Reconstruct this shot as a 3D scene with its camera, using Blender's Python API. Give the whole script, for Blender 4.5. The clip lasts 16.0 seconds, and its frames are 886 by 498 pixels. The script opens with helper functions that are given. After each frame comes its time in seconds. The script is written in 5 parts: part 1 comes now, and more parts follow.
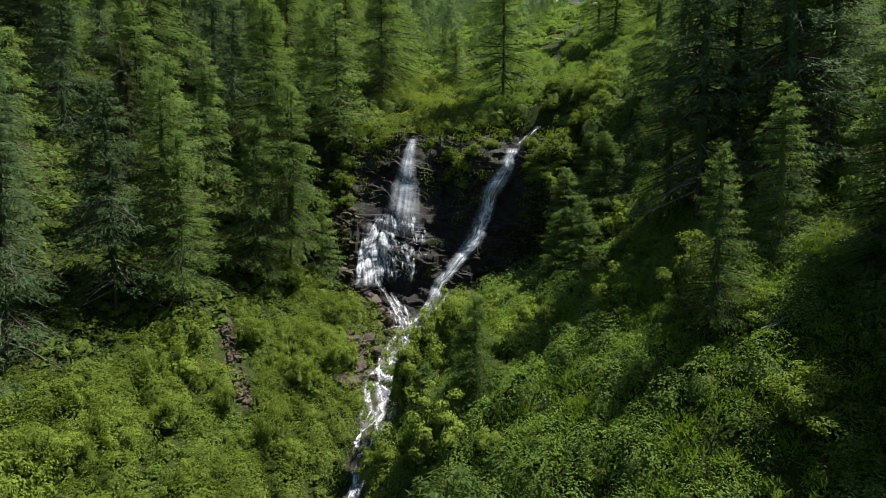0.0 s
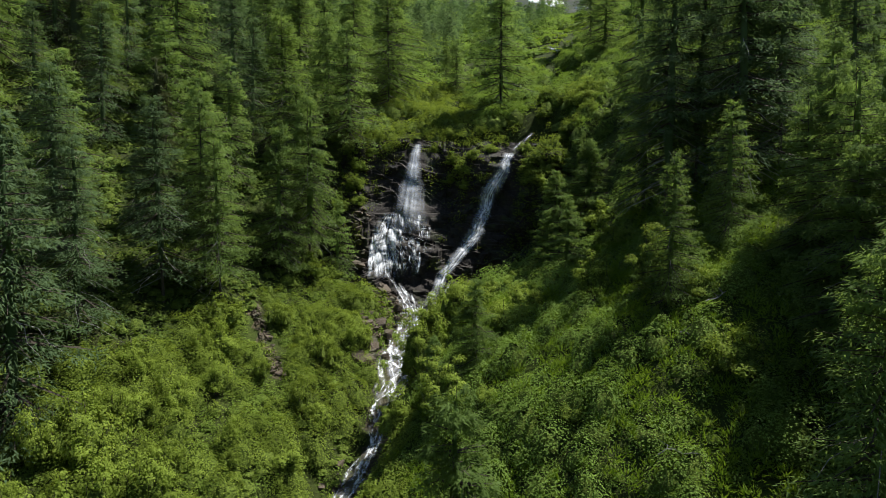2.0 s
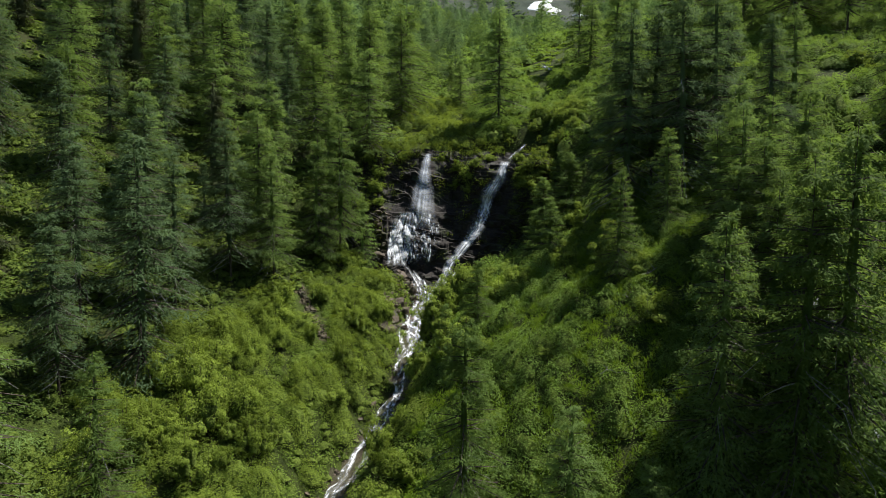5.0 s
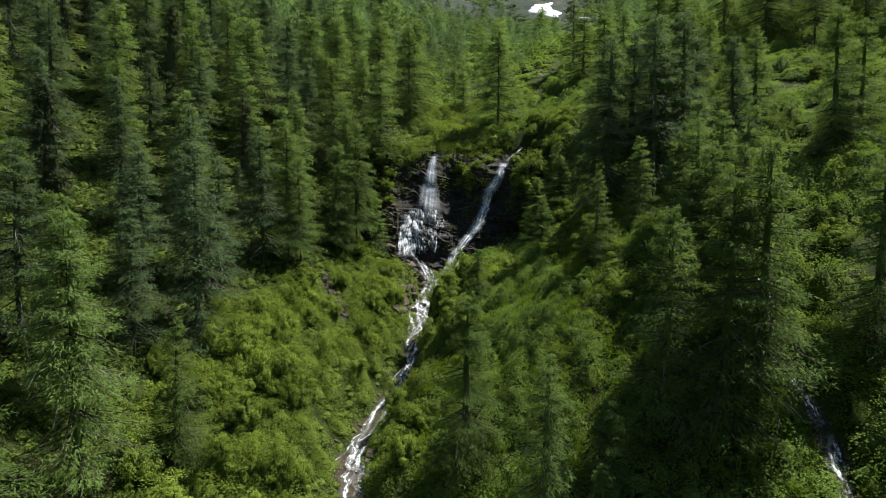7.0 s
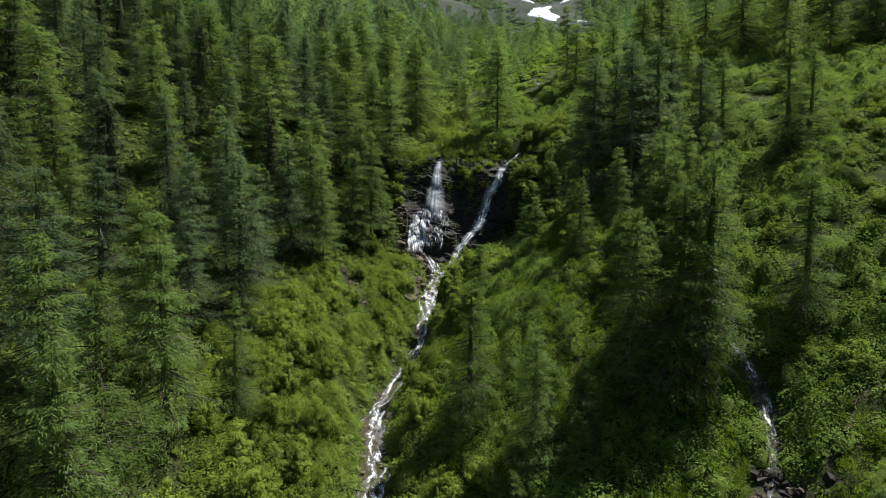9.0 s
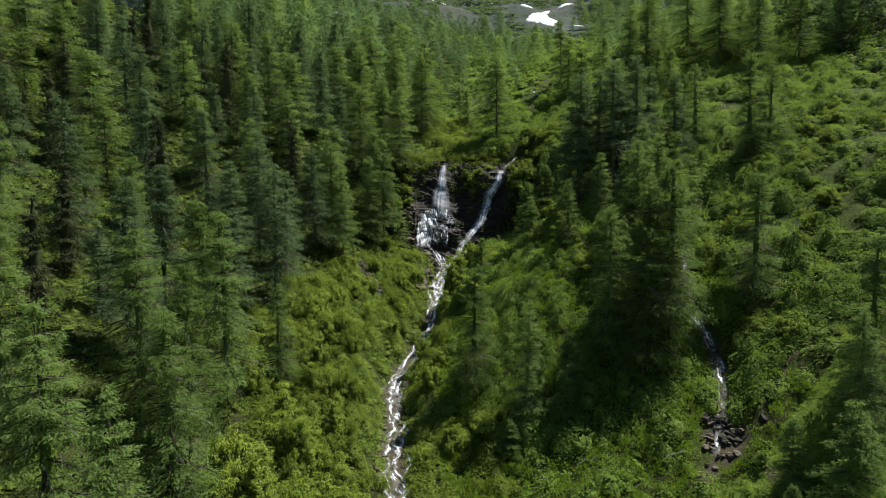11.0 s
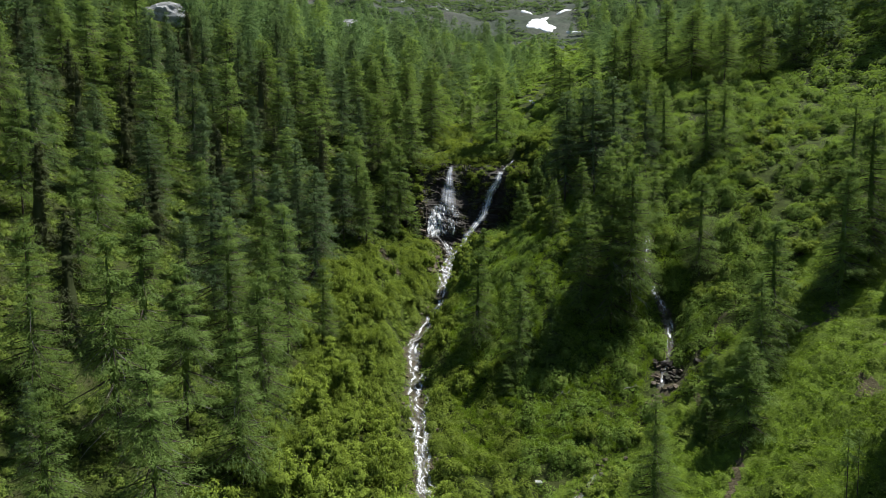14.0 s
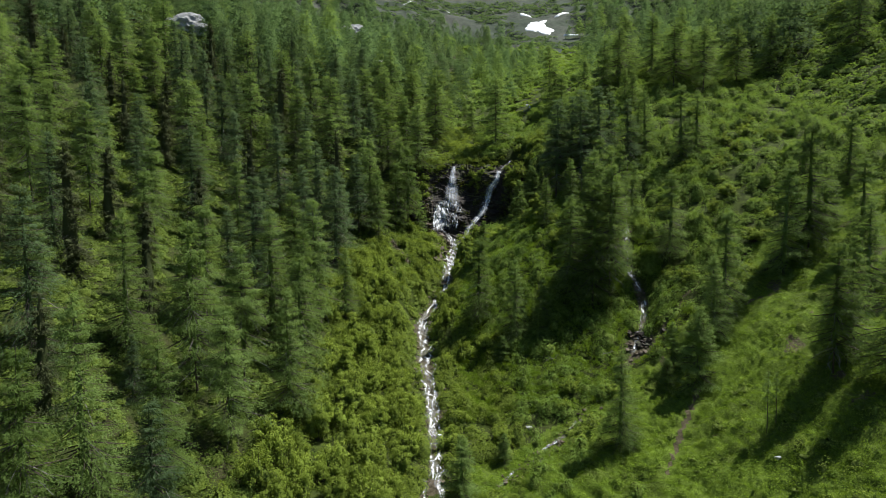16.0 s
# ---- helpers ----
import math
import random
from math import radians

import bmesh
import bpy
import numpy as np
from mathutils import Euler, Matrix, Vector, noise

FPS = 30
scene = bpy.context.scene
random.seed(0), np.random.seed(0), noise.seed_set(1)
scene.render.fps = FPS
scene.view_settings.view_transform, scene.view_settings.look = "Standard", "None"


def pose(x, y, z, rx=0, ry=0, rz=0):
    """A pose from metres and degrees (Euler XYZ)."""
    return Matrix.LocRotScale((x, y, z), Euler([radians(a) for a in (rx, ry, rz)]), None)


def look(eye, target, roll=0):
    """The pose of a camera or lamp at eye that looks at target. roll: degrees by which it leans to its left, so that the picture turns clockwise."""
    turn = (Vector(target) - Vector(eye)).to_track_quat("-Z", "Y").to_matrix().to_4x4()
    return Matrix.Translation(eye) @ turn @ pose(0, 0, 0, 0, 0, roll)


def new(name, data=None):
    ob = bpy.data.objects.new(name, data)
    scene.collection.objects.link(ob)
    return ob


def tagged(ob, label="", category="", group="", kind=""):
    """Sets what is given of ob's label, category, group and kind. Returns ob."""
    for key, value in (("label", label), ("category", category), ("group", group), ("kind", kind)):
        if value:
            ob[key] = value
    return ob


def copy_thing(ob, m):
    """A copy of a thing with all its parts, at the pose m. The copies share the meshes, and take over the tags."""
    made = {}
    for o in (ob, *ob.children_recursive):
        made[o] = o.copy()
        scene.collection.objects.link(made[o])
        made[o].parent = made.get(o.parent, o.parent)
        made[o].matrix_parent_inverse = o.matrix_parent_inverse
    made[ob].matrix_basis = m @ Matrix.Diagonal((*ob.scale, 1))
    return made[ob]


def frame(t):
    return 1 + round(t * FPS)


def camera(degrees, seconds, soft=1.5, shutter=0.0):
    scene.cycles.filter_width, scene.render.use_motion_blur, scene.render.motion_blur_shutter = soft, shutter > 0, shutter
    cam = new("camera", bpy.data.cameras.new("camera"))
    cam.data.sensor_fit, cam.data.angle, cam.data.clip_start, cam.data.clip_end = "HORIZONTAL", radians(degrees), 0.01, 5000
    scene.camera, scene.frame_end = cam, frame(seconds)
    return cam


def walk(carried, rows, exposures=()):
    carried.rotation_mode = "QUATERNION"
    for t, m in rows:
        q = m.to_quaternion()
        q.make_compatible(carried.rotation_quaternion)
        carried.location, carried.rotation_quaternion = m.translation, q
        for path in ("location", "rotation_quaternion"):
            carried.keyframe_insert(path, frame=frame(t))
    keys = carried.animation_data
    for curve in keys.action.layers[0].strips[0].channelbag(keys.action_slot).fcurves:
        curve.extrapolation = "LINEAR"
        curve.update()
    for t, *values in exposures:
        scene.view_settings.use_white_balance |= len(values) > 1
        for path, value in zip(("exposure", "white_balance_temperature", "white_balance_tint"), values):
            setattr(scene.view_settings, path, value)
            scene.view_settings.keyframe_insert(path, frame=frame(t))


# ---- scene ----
cam = camera(72.0, 16.0, soft=0.85)
PATH = [
    (0, (-0.019, -0.076, 0.04), (-0.016, 1.917, -0.132), 0.3),
    (0.5, (-0.068, -1.534, 0.079), (-0.066, 0.459, -0.093), 0.3),
    (1, (-0.125, -3.149, 0.048), (-0.123, -1.156, -0.121), 0.2),
    (1.5, (-0.264, -4.899, -0.042), (-0.261, -2.906, -0.209), 0.3),
    (2, (-0.406, -6.828, -0.088), (-0.402, -4.835, -0.256), 0.2),
    (2.5, (-0.559, -8.916, -0.129), (-0.557, -6.923, -0.298), 0.2),
    (3, (-0.691, -11.127, -0.161), (-0.688, -9.134, -0.33), 0.2),
    (3.5, (-0.767, -13.413, 0.054), (-0.767, -11.421, -0.115), 0.1),
    (4, (-0.879, -15.806, 0.224), (-0.881, -13.814, 0.055), 0.1),
    (4.2, (-0.983, -16.759, 0.161), (-0.982, -14.766, -0.005), 0.1),
    (6.3, (-1.597, -26.88, 0.13), (-1.598, -24.887, -0.044), 0.5),
    (6.5, (-1.627, -27.851, 0.144), (-1.629, -25.859, -0.03), 0.4),
    (7, (-1.676, -30.388, 0.084), (-1.681, -28.395, -0.09), 0.3),
    (7.5, (-1.896, -32.897, 0.041), (-1.9, -30.905, -0.134), 0.3),
    (8, (-2.081, -35.489, 0.139), (-2.086, -33.496, -0.038), 0.2),
    (8.5, (-2.194, -38.141, 0.37), (-2.2, -36.148, 0.193), 0.1),
    (9, (-2.335, -40.897, 0.607), (-2.343, -38.905, 0.428), 0.1),
    (9.2, (-2.382, -42.004, 0.586), (-2.389, -40.012, 0.413), -0.2),
    (11.3, (-3.014, -53.938, 0.565), (-3.03, -51.946, 0.388), -0.5),
    (11.5, (-3.122, -55.085, 0.617), (-3.138, -53.093, 0.438), -0.3),
    (12, (-3.382, -58.032, 0.582), (-3.397, -56.04, 0.402), -0.3),
    (12.5, (-3.499, -61.06, 0.602), (-3.515, -59.068, 0.421), -0.4),
    (13, (-3.664, -64.082, 0.479), (-3.682, -62.09, 0.3), -0.4),
    (13.5, (-3.872, -67.254, 0.393), (-3.89, -65.262, 0.215), -0.4),
    (14, (-4.028, -70.484, 0.312), (-4.048, -68.492, 0.133), -0.4),
    (14.5, (-4.208, -73.823, 0.196), (-4.229, -71.831, 0.016), -0.4),
    (15, (-4.403, -77.28, 0.149), (-4.424, -75.289, -0.032), -0.4),
    (15.5, (-4.589, -80.793, 0.041), (-4.611, -78.802, -0.141), -0.5),
    (16, (-4.733, -84.332, -0.013), (-4.755, -82.34, -0.197), -0.5),
]
walk(cam, [(t, look(eye, target, roll)) for t, eye, target, roll in PATH])

# ---- sky and sun ----
SUN = Vector((0.413, 0.186, 0.891)).normalized()
world = bpy.data.worlds.new("sky")
scene.world = world
world.use_nodes = True
wn, wl = world.node_tree.nodes, world.node_tree.links
sky = wn.new("ShaderNodeTexSky")
sky.sky_type, sky.sun_disc = "NISHITA", False
sky.sun_elevation, sky.sun_rotation = math.asin(SUN.z), math.atan2(SUN.x, SUN.y)
sky.altitude, sky.air_density, sky.dust_density = 1400, 1.0, 0.6
wl.new(sky.outputs["Color"], wn["Background"].inputs["Color"])
wn["Background"].inputs["Strength"].default_value = 0.07
lamp = bpy.data.lights.new("sun", "SUN")
lamp.energy, lamp.angle, lamp.color = 5.0, radians(0.55), (1.0, 0.99, 0.95)
sun = new("sun", lamp)
sun.matrix_world = look((0, 0, 0), -SUN)
scene.view_settings.exposure = 0.81

# ---- form of the ground: profile lines up the slope, blended sideways ----
GX0, GY0, GSTEP = -300.0, -240.0, 2.0
GNX, GNY = 311, 821


def smooth(a, b, v):
    t = np.clip((v - a) / (b - a), 0.0, 1.0)
    return t * t * (3 - 2 * t)


def lattice_noise(x, y, size, seed):
    """Value noise between -1 and 1 on a lattice of that size."""
    u, v = np.asarray(x) / size, np.asarray(y) / size
    i, j = np.floor(u).astype(np.int64), np.floor(v).astype(np.int64)
    fu, fv = u - i, v - j
    fu, fv = fu * fu * (3 - 2 * fu), fv * fv * (3 - 2 * fv)

    def h(a, b):
        n = (a * 374761393 + b * 668265263 + seed * 982451653) & 0x7FFFFFFF
        n = ((n ^ (n >> 13)) * 1274126177) & 0x7FFFFFFF
        n = (n ^ (n >> 16)) & 0xFFFF
        return n / 32767.5 - 1.0

    return (h(i, j) * (1 - fu) + h(i + 1, j) * fu) * (1 - fv) + (h(i, j + 1) * (1 - fu) + h(i + 1, j + 1) * fu) * fv


PROFILES = []


def profile(x, ys, zs):
    PROFILES.append((x, np.array(ys, float), np.array(zs, float)))


FAR_Y, FAR_Z = [105, 123, 213, 330, 352, 392, 420, 500, 700, 1400], [24.0, 29.0, 57.0, 98.0, 106.0, 131.0, 139.0, 174.0, 290.0, 700.0]
profile(-300, [-240, -60, 0, 60, 130], [60, 66, 75, 92, 118])
profile(-140, [-240, -60, 0, 60, 130], [8, 16, 28, 44, 74])
profile(-93, [-240, -60, -8, 30, 60, 126], [-12, -3, 7, 17, 28, 55])
profile(-48, [-240, -60, -8, 15, 30, 46, 70, 126], [-30, -22, -9.5, -7, -4, 0, 12, 41])
profile(-25, [-240, -60, -12, 15, 30, 46, 62, 75, 120], [-36, -32, -24, -19.5, -14.5, -7.5, 0, 8, 31])
profile(-15, [-240, -60, -12, 15, 30, 46, 60, 75, 120], [-39, -36, -29.5, -23, -17.2, -12.2, -6, 8, 27])
profile(-7, [-240, -60, -12, 10, 34, 48, 58, 61.5, 72, 77, 120], [-41, -38, -30.5, -26.5, -20, -14, -11.5, -10.5, 5, 8.5, 26])
profile(0, [-240, -60, -8, 4, 12, 19, 31, 45, 57, 62, 72, 77, 120], [-41, -38, -30.8, -29, -26, -20.5, -12.5, -10, -10.5, -9.5, 5.5, 8.5, 26])
profile(8, [-240, -60, -10, 3, 12, 20, 25, 31, 45, 58, 63, 71, 120], [-40.5, -37.5, -30.8, -25.5, -20, -13.5, -11.2, -7.8, -9.2, -9.6, -7.0, 8, 27])
profile(15, [-240, -60, -12, 1, 9, 20, 27, 40, 55, 70, 105, 123], [-39, -36, -29.5, -25.8, -20.3, -11.5, -4.5, -2.5, -1.0, 10, 23.5, 31])
profile(24, [-240, -60, -19, 3, 13, 17, 27, 40, 55, 70, 105], [-36, -33, -27.5, -22.5, -16.5, -12.5, -4.5, 1.5, 8, 13, 27])
profile(32, [-240, -60, -23, -7, 12, 23, 40, 50, 70, 105], [-31, -27.5, -21.5, -19, -13, -6, 3, 8.5, 16, 30])
profile(50, [-240, -60, 1.5, 20, 48, 70, 105], [-20, -16.5, -7.5, 0.0, 13, 22, 36])
profile(74, [-240, -60, 0, 30, 59, 105], [-6, -2, 4.5, 11, 20, 42])
profile(120, [-240, -60, 0, 60, 105], [24, 28, 33, 46, 64])
profile(320, [-240, -60, 0, 60, 105], [110, 115, 125, 140, 160])


def base_grid():
    ys = GY0 + GSTEP * np.arange(GNY)
    xs = GX0 + GSTEP * np.arange(GNX)
    top = np.interp(ys, FAR_Y, FAR_Z)
    cols = []
    for x, py, pz in PROFILES:
        line = np.interp(ys, py, pz)
        last = py[-1]
        lift = 0.10 * max(0.0, abs(x - 45) - 40) + 0.09 * max(0.0, x - 100)
        up = 0.375 * (ys - last) + pz[-1]
        far = top + lift * np.interp(ys, [105, 260, 500, 1400], [0.6, 1.6, 1.2, 1.0])
        k = smooth(last, last + 130, ys)
        cols.append(np.where(ys > last, up * (1 - k) + far * k, line))
    cols = np.array(cols)
    px = np.array([p[0] for p in PROFILES], float)
    g = np.empty((GNY, GNX))
    for j in range(GNY):
        g[j] = np.interp(xs, px, cols[:, j])
    for _ in range(3):
        p = np.pad(g, 1, mode="edge")
        g = (p[:-2, 1:-1] + 2 * p[1:-1, 1:-1] + p[2:, 1:-1]) / 4
        p = np.pad(g, 1, mode="edge")
        g = (p[1:-1, :-2] + 2 * p[1:-1, 1:-1] + p[1:-1, 2:]) / 4
    return g


GRID = base_grid()

# the brook below the two falls, and the side brook: x, y, z of the bed
BROOK = np.array([(-2.5, 59.0, -12.6), (-4.0, 53.0, -14.6), (-4.9, 45.5, -17.2), (-5.8, 39.2, -19.7), (-8.4, 31.0, -22.4), (-10.1, 24.0, -24.0), (-9.2, 16.0, -25.6), (-8.6, 9.0, -27.2), (-7.8, 2.0, -28.6), (-6.9, -8.0, -30.8), (-6.5, -30.0, -34.5), (-7.0, -70.0, -39.0)])
SIDE = np.array([(33.0, 55.0, 8.0), (30.0, 40.0, 1.6), (27.5, 27.0, -5.5), (25.0, 17.0, -12.4), (26.0, 12.0, -17.6), (22.5, 3.5, -22.4), (17.0, -3.0, -26.6), (9.0, -10.5, -30.8), (2.0, -17.0, -32.6), (-6.0, -30.0, -34.7)])


def polyline(pts, step=0.5):
    """Points along a smooth line through pts, about step apart."""
    out = []
    p = np.vstack([2 * pts[0] - pts[1], pts, 2 * pts[-1] - pts[-2]])
    for i in range(1, len(p) - 2):
        n = max(2, int(np.linalg.norm(p[i + 1] - p[i]) / step))
        t = np.linspace(0, 1, n, endpoint=False)[:, None]
        a, b, c, d = p[i - 1], p[i], p[i + 1], p[i + 2]
        out.append(0.5 * (2 * b + (c - a) * t + (2 * a - 5 * b + 4 * c - d) * t ** 2 + (3 * b - a - 3 * c + d) * t ** 3))
    return np.vstack(out + [pts[-1:]])


BROOK_LINE, SIDE_LINE = polyline(BROOK), polyline(SIDE)


def near_line(line, x, y):
    """The distance in plan from the line, and the line's height there."""
    x, y = np.asarray(x, float).ravel(), np.asarray(y, float).ravel()
    d, z = np.full(x.shape, 1e3), np.zeros(x.shape)
    box = (x > line[:, 0].min() - 12) & (x < line[:, 0].max() + 12) & (y > line[:, 1].min() - 12) & (y < line[:, 1].max() + 12)
    for k in np.array_split(np.flatnonzero(box), max(1, box.sum() // 4000)):
        q = (x[k, None] - line[None, :, 0]) ** 2 + (y[k, None] - line[None, :, 1]) ** 2
        i = q.argmin(1)
        d[k], z[k] = np.sqrt(q[np.arange(len(k)), i]), line[i, 2]
    return d, z


def height(x, y, rough=True):
    """The ground's height."""
    x, y = np.asarray(x, float), np.asarray(y, float)
    u = np.clip((x - GX0) / GSTEP, 0, GNX - 1.001)
    v = np.clip((y - GY0) / GSTEP, 0, GNY - 1.001)
    i, j = u.astype(int), v.astype(int)
    fu, fv = u - i, v - j
    z = (GRID[j, i] * (1 - fu) + GRID[j, i + 1] * fu) * (1 - fv) + (GRID[j + 1, i] * (1 - fu) + GRID[j + 1, i + 1] * fu) * fv
    if rough:
        far = 1 + 4 * smooth(150, 500, y)
        z = z + far * (0.9 * lattice_noise(x, y, 17.0, 3) + 0.45 * lattice_noise(x, y, 7.0, 4)) * 0.8 + 0.28 * lattice_noise(x, y, 2.4, 5)
        # soft lumps and grazing steps of the meadow
        k = smooth(-3, 2, x) * (1 - smooth(55, 70, x)) * (1 - smooth(4, 14, y)) * smooth(-60, -46, y)
        lumps = 0.3 * (1 - 2 * np.abs(lattice_noise(x, y, 2.6, 51))) + 0.3 * lattice_noise(x * 0.5, y, 1.3, 52) + 0.22 * lattice_noise(x, y, 1.0, 53)
        f = z / 0.62 + 1.3 * lattice_noise(x, y, 5.0, 54) + 0.5 * lattice_noise(x, y, 1.7, 55)
        f = f - np.floor(f)
        lumps = lumps + 1.05 * (smooth(0.4, 0.75, f) - f) * (0.6 + 0.4 * lattice_noise(x, y, 3.1, 56))
        z = z + k * lumps
    for line, wide in ((BROOK_LINE, 4.6), (SIDE_LINE, 3.2)):
        d, bed = near_line(line, x, y)
        d, bed = d.reshape(x.shape), bed.reshape(x.shape)
        k = smooth(0.4, wide, d)
        z = np.where(d < wide, bed * (1 - k) + z * k, z)
    # the recess behind the rock face
    k = smooth(-16.5, -13, x) * (1 - smooth(12.0, 15.5, x)) * smooth(58.5, 60.5, y) * (1 - smooth(72.0, 74.0, y))
    return z * (1 - k) + np.minimum(z, -13.0) * k
# ---- end of the form ----


# ---- materials ----
class Nodes:
    """A short way to lay out a node material."""

    def __init__(self, name):
        self.mat = bpy.data.materials.new(name)
        self.mat.use_nodes = True
        self.tree = self.mat.node_tree
        self.bsdf = self.tree.nodes["Principled BSDF"]
        self.out = self.tree.nodes["Material Output"]

    def add(self, kind, **inputs):
        n = self.tree.nodes.new("ShaderNode" + kind)
        for k, v in inputs.items():
            key = k.replace("_", " ")
            if isinstance(v, bpy.types.NodeSocket):
                self.tree.links.new(v, n.inputs[key])
            else:
                n.inputs[key].default_value = v
        return n

    def link(self, a, b):
        self.tree.links.new(a, b)

    def noise(self, scale, detail=4.0, vector=None, rough=0.55):
        n = self.add("TexNoise", Scale=scale, Detail=detail, Roughness=rough)
        if vector is not None:
            self.link(vector, n.inputs["Vector"])
        return n.outputs["Fac"]

    def place(self):
        return self.add("NewGeometry").outputs["Position"]

    def ramp(self, fac, *stops):
        n = self.add("ValToRGB")
        self.link(fac, n.inputs["Fac"])
        e = n.color_ramp.elements
        while len(e) < len(stops):
            e.new(0.5)
        for el, (p, c) in zip(e, stops):
            el.position, el.color = p, (*c, 1.0) if len(c) == 3 else c
        return n.outputs["Color"]

    def mix(self, fac, a, b):
        n = self.tree.nodes.new("ShaderNodeMix")
        n.data_type = "RGBA"
        for s, v in ((0, fac), (6, a), (7, b)):
            if isinstance(v, bpy.types.NodeSocket):
                self.link(v, n.inputs[s])
            else:
                n.inputs[s].default_value = v if s == 0 else (*v, 1.0)
        return n.outputs[2]

    def bump(self, height, strength, distance):
        n = self.add("Bump", Strength=strength, Distance=distance)
        self.link(height, n.inputs["Height"])
        self.link(n.outputs["Normal"], self.bsdf.inputs["Normal"])

    def finish(self, color, rough=0.8, spec=0.3):
        self.link(color, self.bsdf.inputs["Base Color"]) if isinstance(color, bpy.types.NodeSocket) else None
        self.bsdf.inputs["Specular IOR Level"].default_value = spec
        if isinstance(rough, bpy.types.NodeSocket):
            self.link(rough, self.bsdf.inputs["Roughness"])
        else:
            self.bsdf.inputs["Roughness"].default_value = rough
        return self.mat


def leaf_material(name, dark, light, through_share=0.38, spread=0.35, patch=0.08):
    """Leaves: colour varied leaf by leaf, plant by plant and over the slope; light shines through them."""
    m = Nodes(name)
    geo = m.add("NewGeometry")
    wide = m.noise(patch, 3.0, geo.outputs["Position"])
    by_leaf = geo.outputs["Random Per Island"]
    a = m.add("Math")
    a.operation = "MULTIPLY_ADD"
    m.link(by_leaf, a.inputs[0])
    a.inputs[1].default_value = spread
    plant = m.add("ObjectInfo").outputs["Random"]
    b = m.add("Math")
    b.operation = "MULTIPLY_ADD"
    m.link(plant, b.inputs[0])
    b.inputs[1].default_value = 0.55
    c = m.add("Math")
    c.operation = "MULTIPLY_ADD"
    m.link(wide, c.inputs[0])
    c.inputs[1].default_value = 1.1
    c.inputs[2].default_value = -0.50
    m.link(c.outputs[0], b.inputs[2])
    m.link(b.outputs[0], a.inputs[2])
    col = m.ramp(a.outputs[0], (0.0, dark), (0.75, light), (1.0, tuple(min(1, v * 1.25) for v in light)))
    m.finish(col, 0.7, 0.06)
    t = m.add("BsdfTranslucent")
    warm = m.mix(0.5, col, (light[0] * 1.3, light[1] * 1.25, light[2] * 0.6))
    m.link(warm, t.inputs["Color"])
    s = m.add("MixShader", Fac=through_share)
    m.link(m.bsdf.outputs[0], s.inputs[1])
    m.link(t.outputs[0], s.inputs[2])
    m.link(s.outputs[0], m.out.inputs["Surface"])
    return m.mat


LARCH_LEAF = leaf_material("larch_needles", (0.068, 0.107, 0.025), (0.167, 0.245, 0.070), 0.50, 0.16, 0.9)
# Bluer than the near needles: distance haze is put into the colour.
HAZY_FAR_LEAF = leaf_material("far_larch_needles", (0.062, 0.105, 0.046), (0.138, 0.218, 0.100), 0.5, patch=0.16, spread=0.2)
PALE_LEAF = leaf_material("pale_larch_needles", (0.088, 0.138, 0.040), (0.192, 0.282, 0.084), 0.46, patch=0.03, spread=0.15)
# Needles darkened to paint in forest shade; also the tone of dwarf pine.
DARK_SHADED_LEAF = leaf_material("dark_conifer_needles", (0.050, 0.082, 0.036), (0.106, 0.160, 0.072), 0.48, patch=0.03, spread=0.28)
SPRUCE_LEAF = leaf_material("spruce_needles", (0.030, 0.042, 0.018), (0.066, 0.078, 0.032), 0.3)
ALDER_LEAF = leaf_material("alder_leaves", (0.087, 0.120, 0.017), (0.236, 0.310, 0.050), 0.42, 0.18, 0.65)
SLOPE_LEAF = leaf_material("slope_shrub_leaves", (0.062, 0.102, 0.018), (0.188, 0.284, 0.056), 0.40, 0.18, 0.65)
HERB_LEAF = leaf_material("herb_leaves", (0.066, 0.102, 0.016), (0.194, 0.278, 0.050), 0.42, 0.2, 0.45)
# Herb leaves darkened so their colour holds the shade under the trees.
FLOOR_SHADE_LEAF = leaf_material("bilberry_leaves", (0.040, 0.068, 0.014), (0.118, 0.168, 0.034), 0.4, 0.2, 0.5)
GRASS_LEAF = leaf_material("grass_blades", (0.078, 0.130, 0.012), (0.200, 0.300, 0.028), 0.40, 0.25, 0.5)


def ground_material(name, a, b, c, scale):
    m = Nodes(name)
    p = m.place()
    fine, mid, wide = m.noise(scale * 4, 6, p, 0.65), m.noise(scale, 5, p), m.noise(scale * 0.12, 3, p)
    col = m.mix(m.ramp(mid, (0.35, (0, 0, 0)), (0.65, (1, 1, 1))), a, b)
    col = m.mix(m.ramp(wide, (0.45, (0, 0, 0)), (0.72, (1, 1, 1))), col, c)
    col = m.mix(m.ramp(fine, (0.42, (0, 0, 0)), (0.6, (0.55, 0.55, 0.55))), col, tuple(v * 0.35 for v in a))
    m.bump(fine, 0.9, 0.25)
    return m.finish(col, 0.95, 0.15)


TURF = ground_material("turf", (0.070, 0.112, 0.011), (0.140, 0.208, 0.019), (0.096, 0.128, 0.022), 1.5)
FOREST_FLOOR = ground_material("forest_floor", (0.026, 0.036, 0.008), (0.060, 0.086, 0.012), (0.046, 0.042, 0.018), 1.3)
GRAVEL = ground_material("brook_gravel", (0.050, 0.042, 0.026), (0.120, 0.098, 0.066), (0.064, 0.070, 0.026), 2.2)
SOIL = ground_material("bare_soil", (0.075, 0.062, 0.036), (0.135, 0.112, 0.066), (0.080, 0.082, 0.035), 1.6)
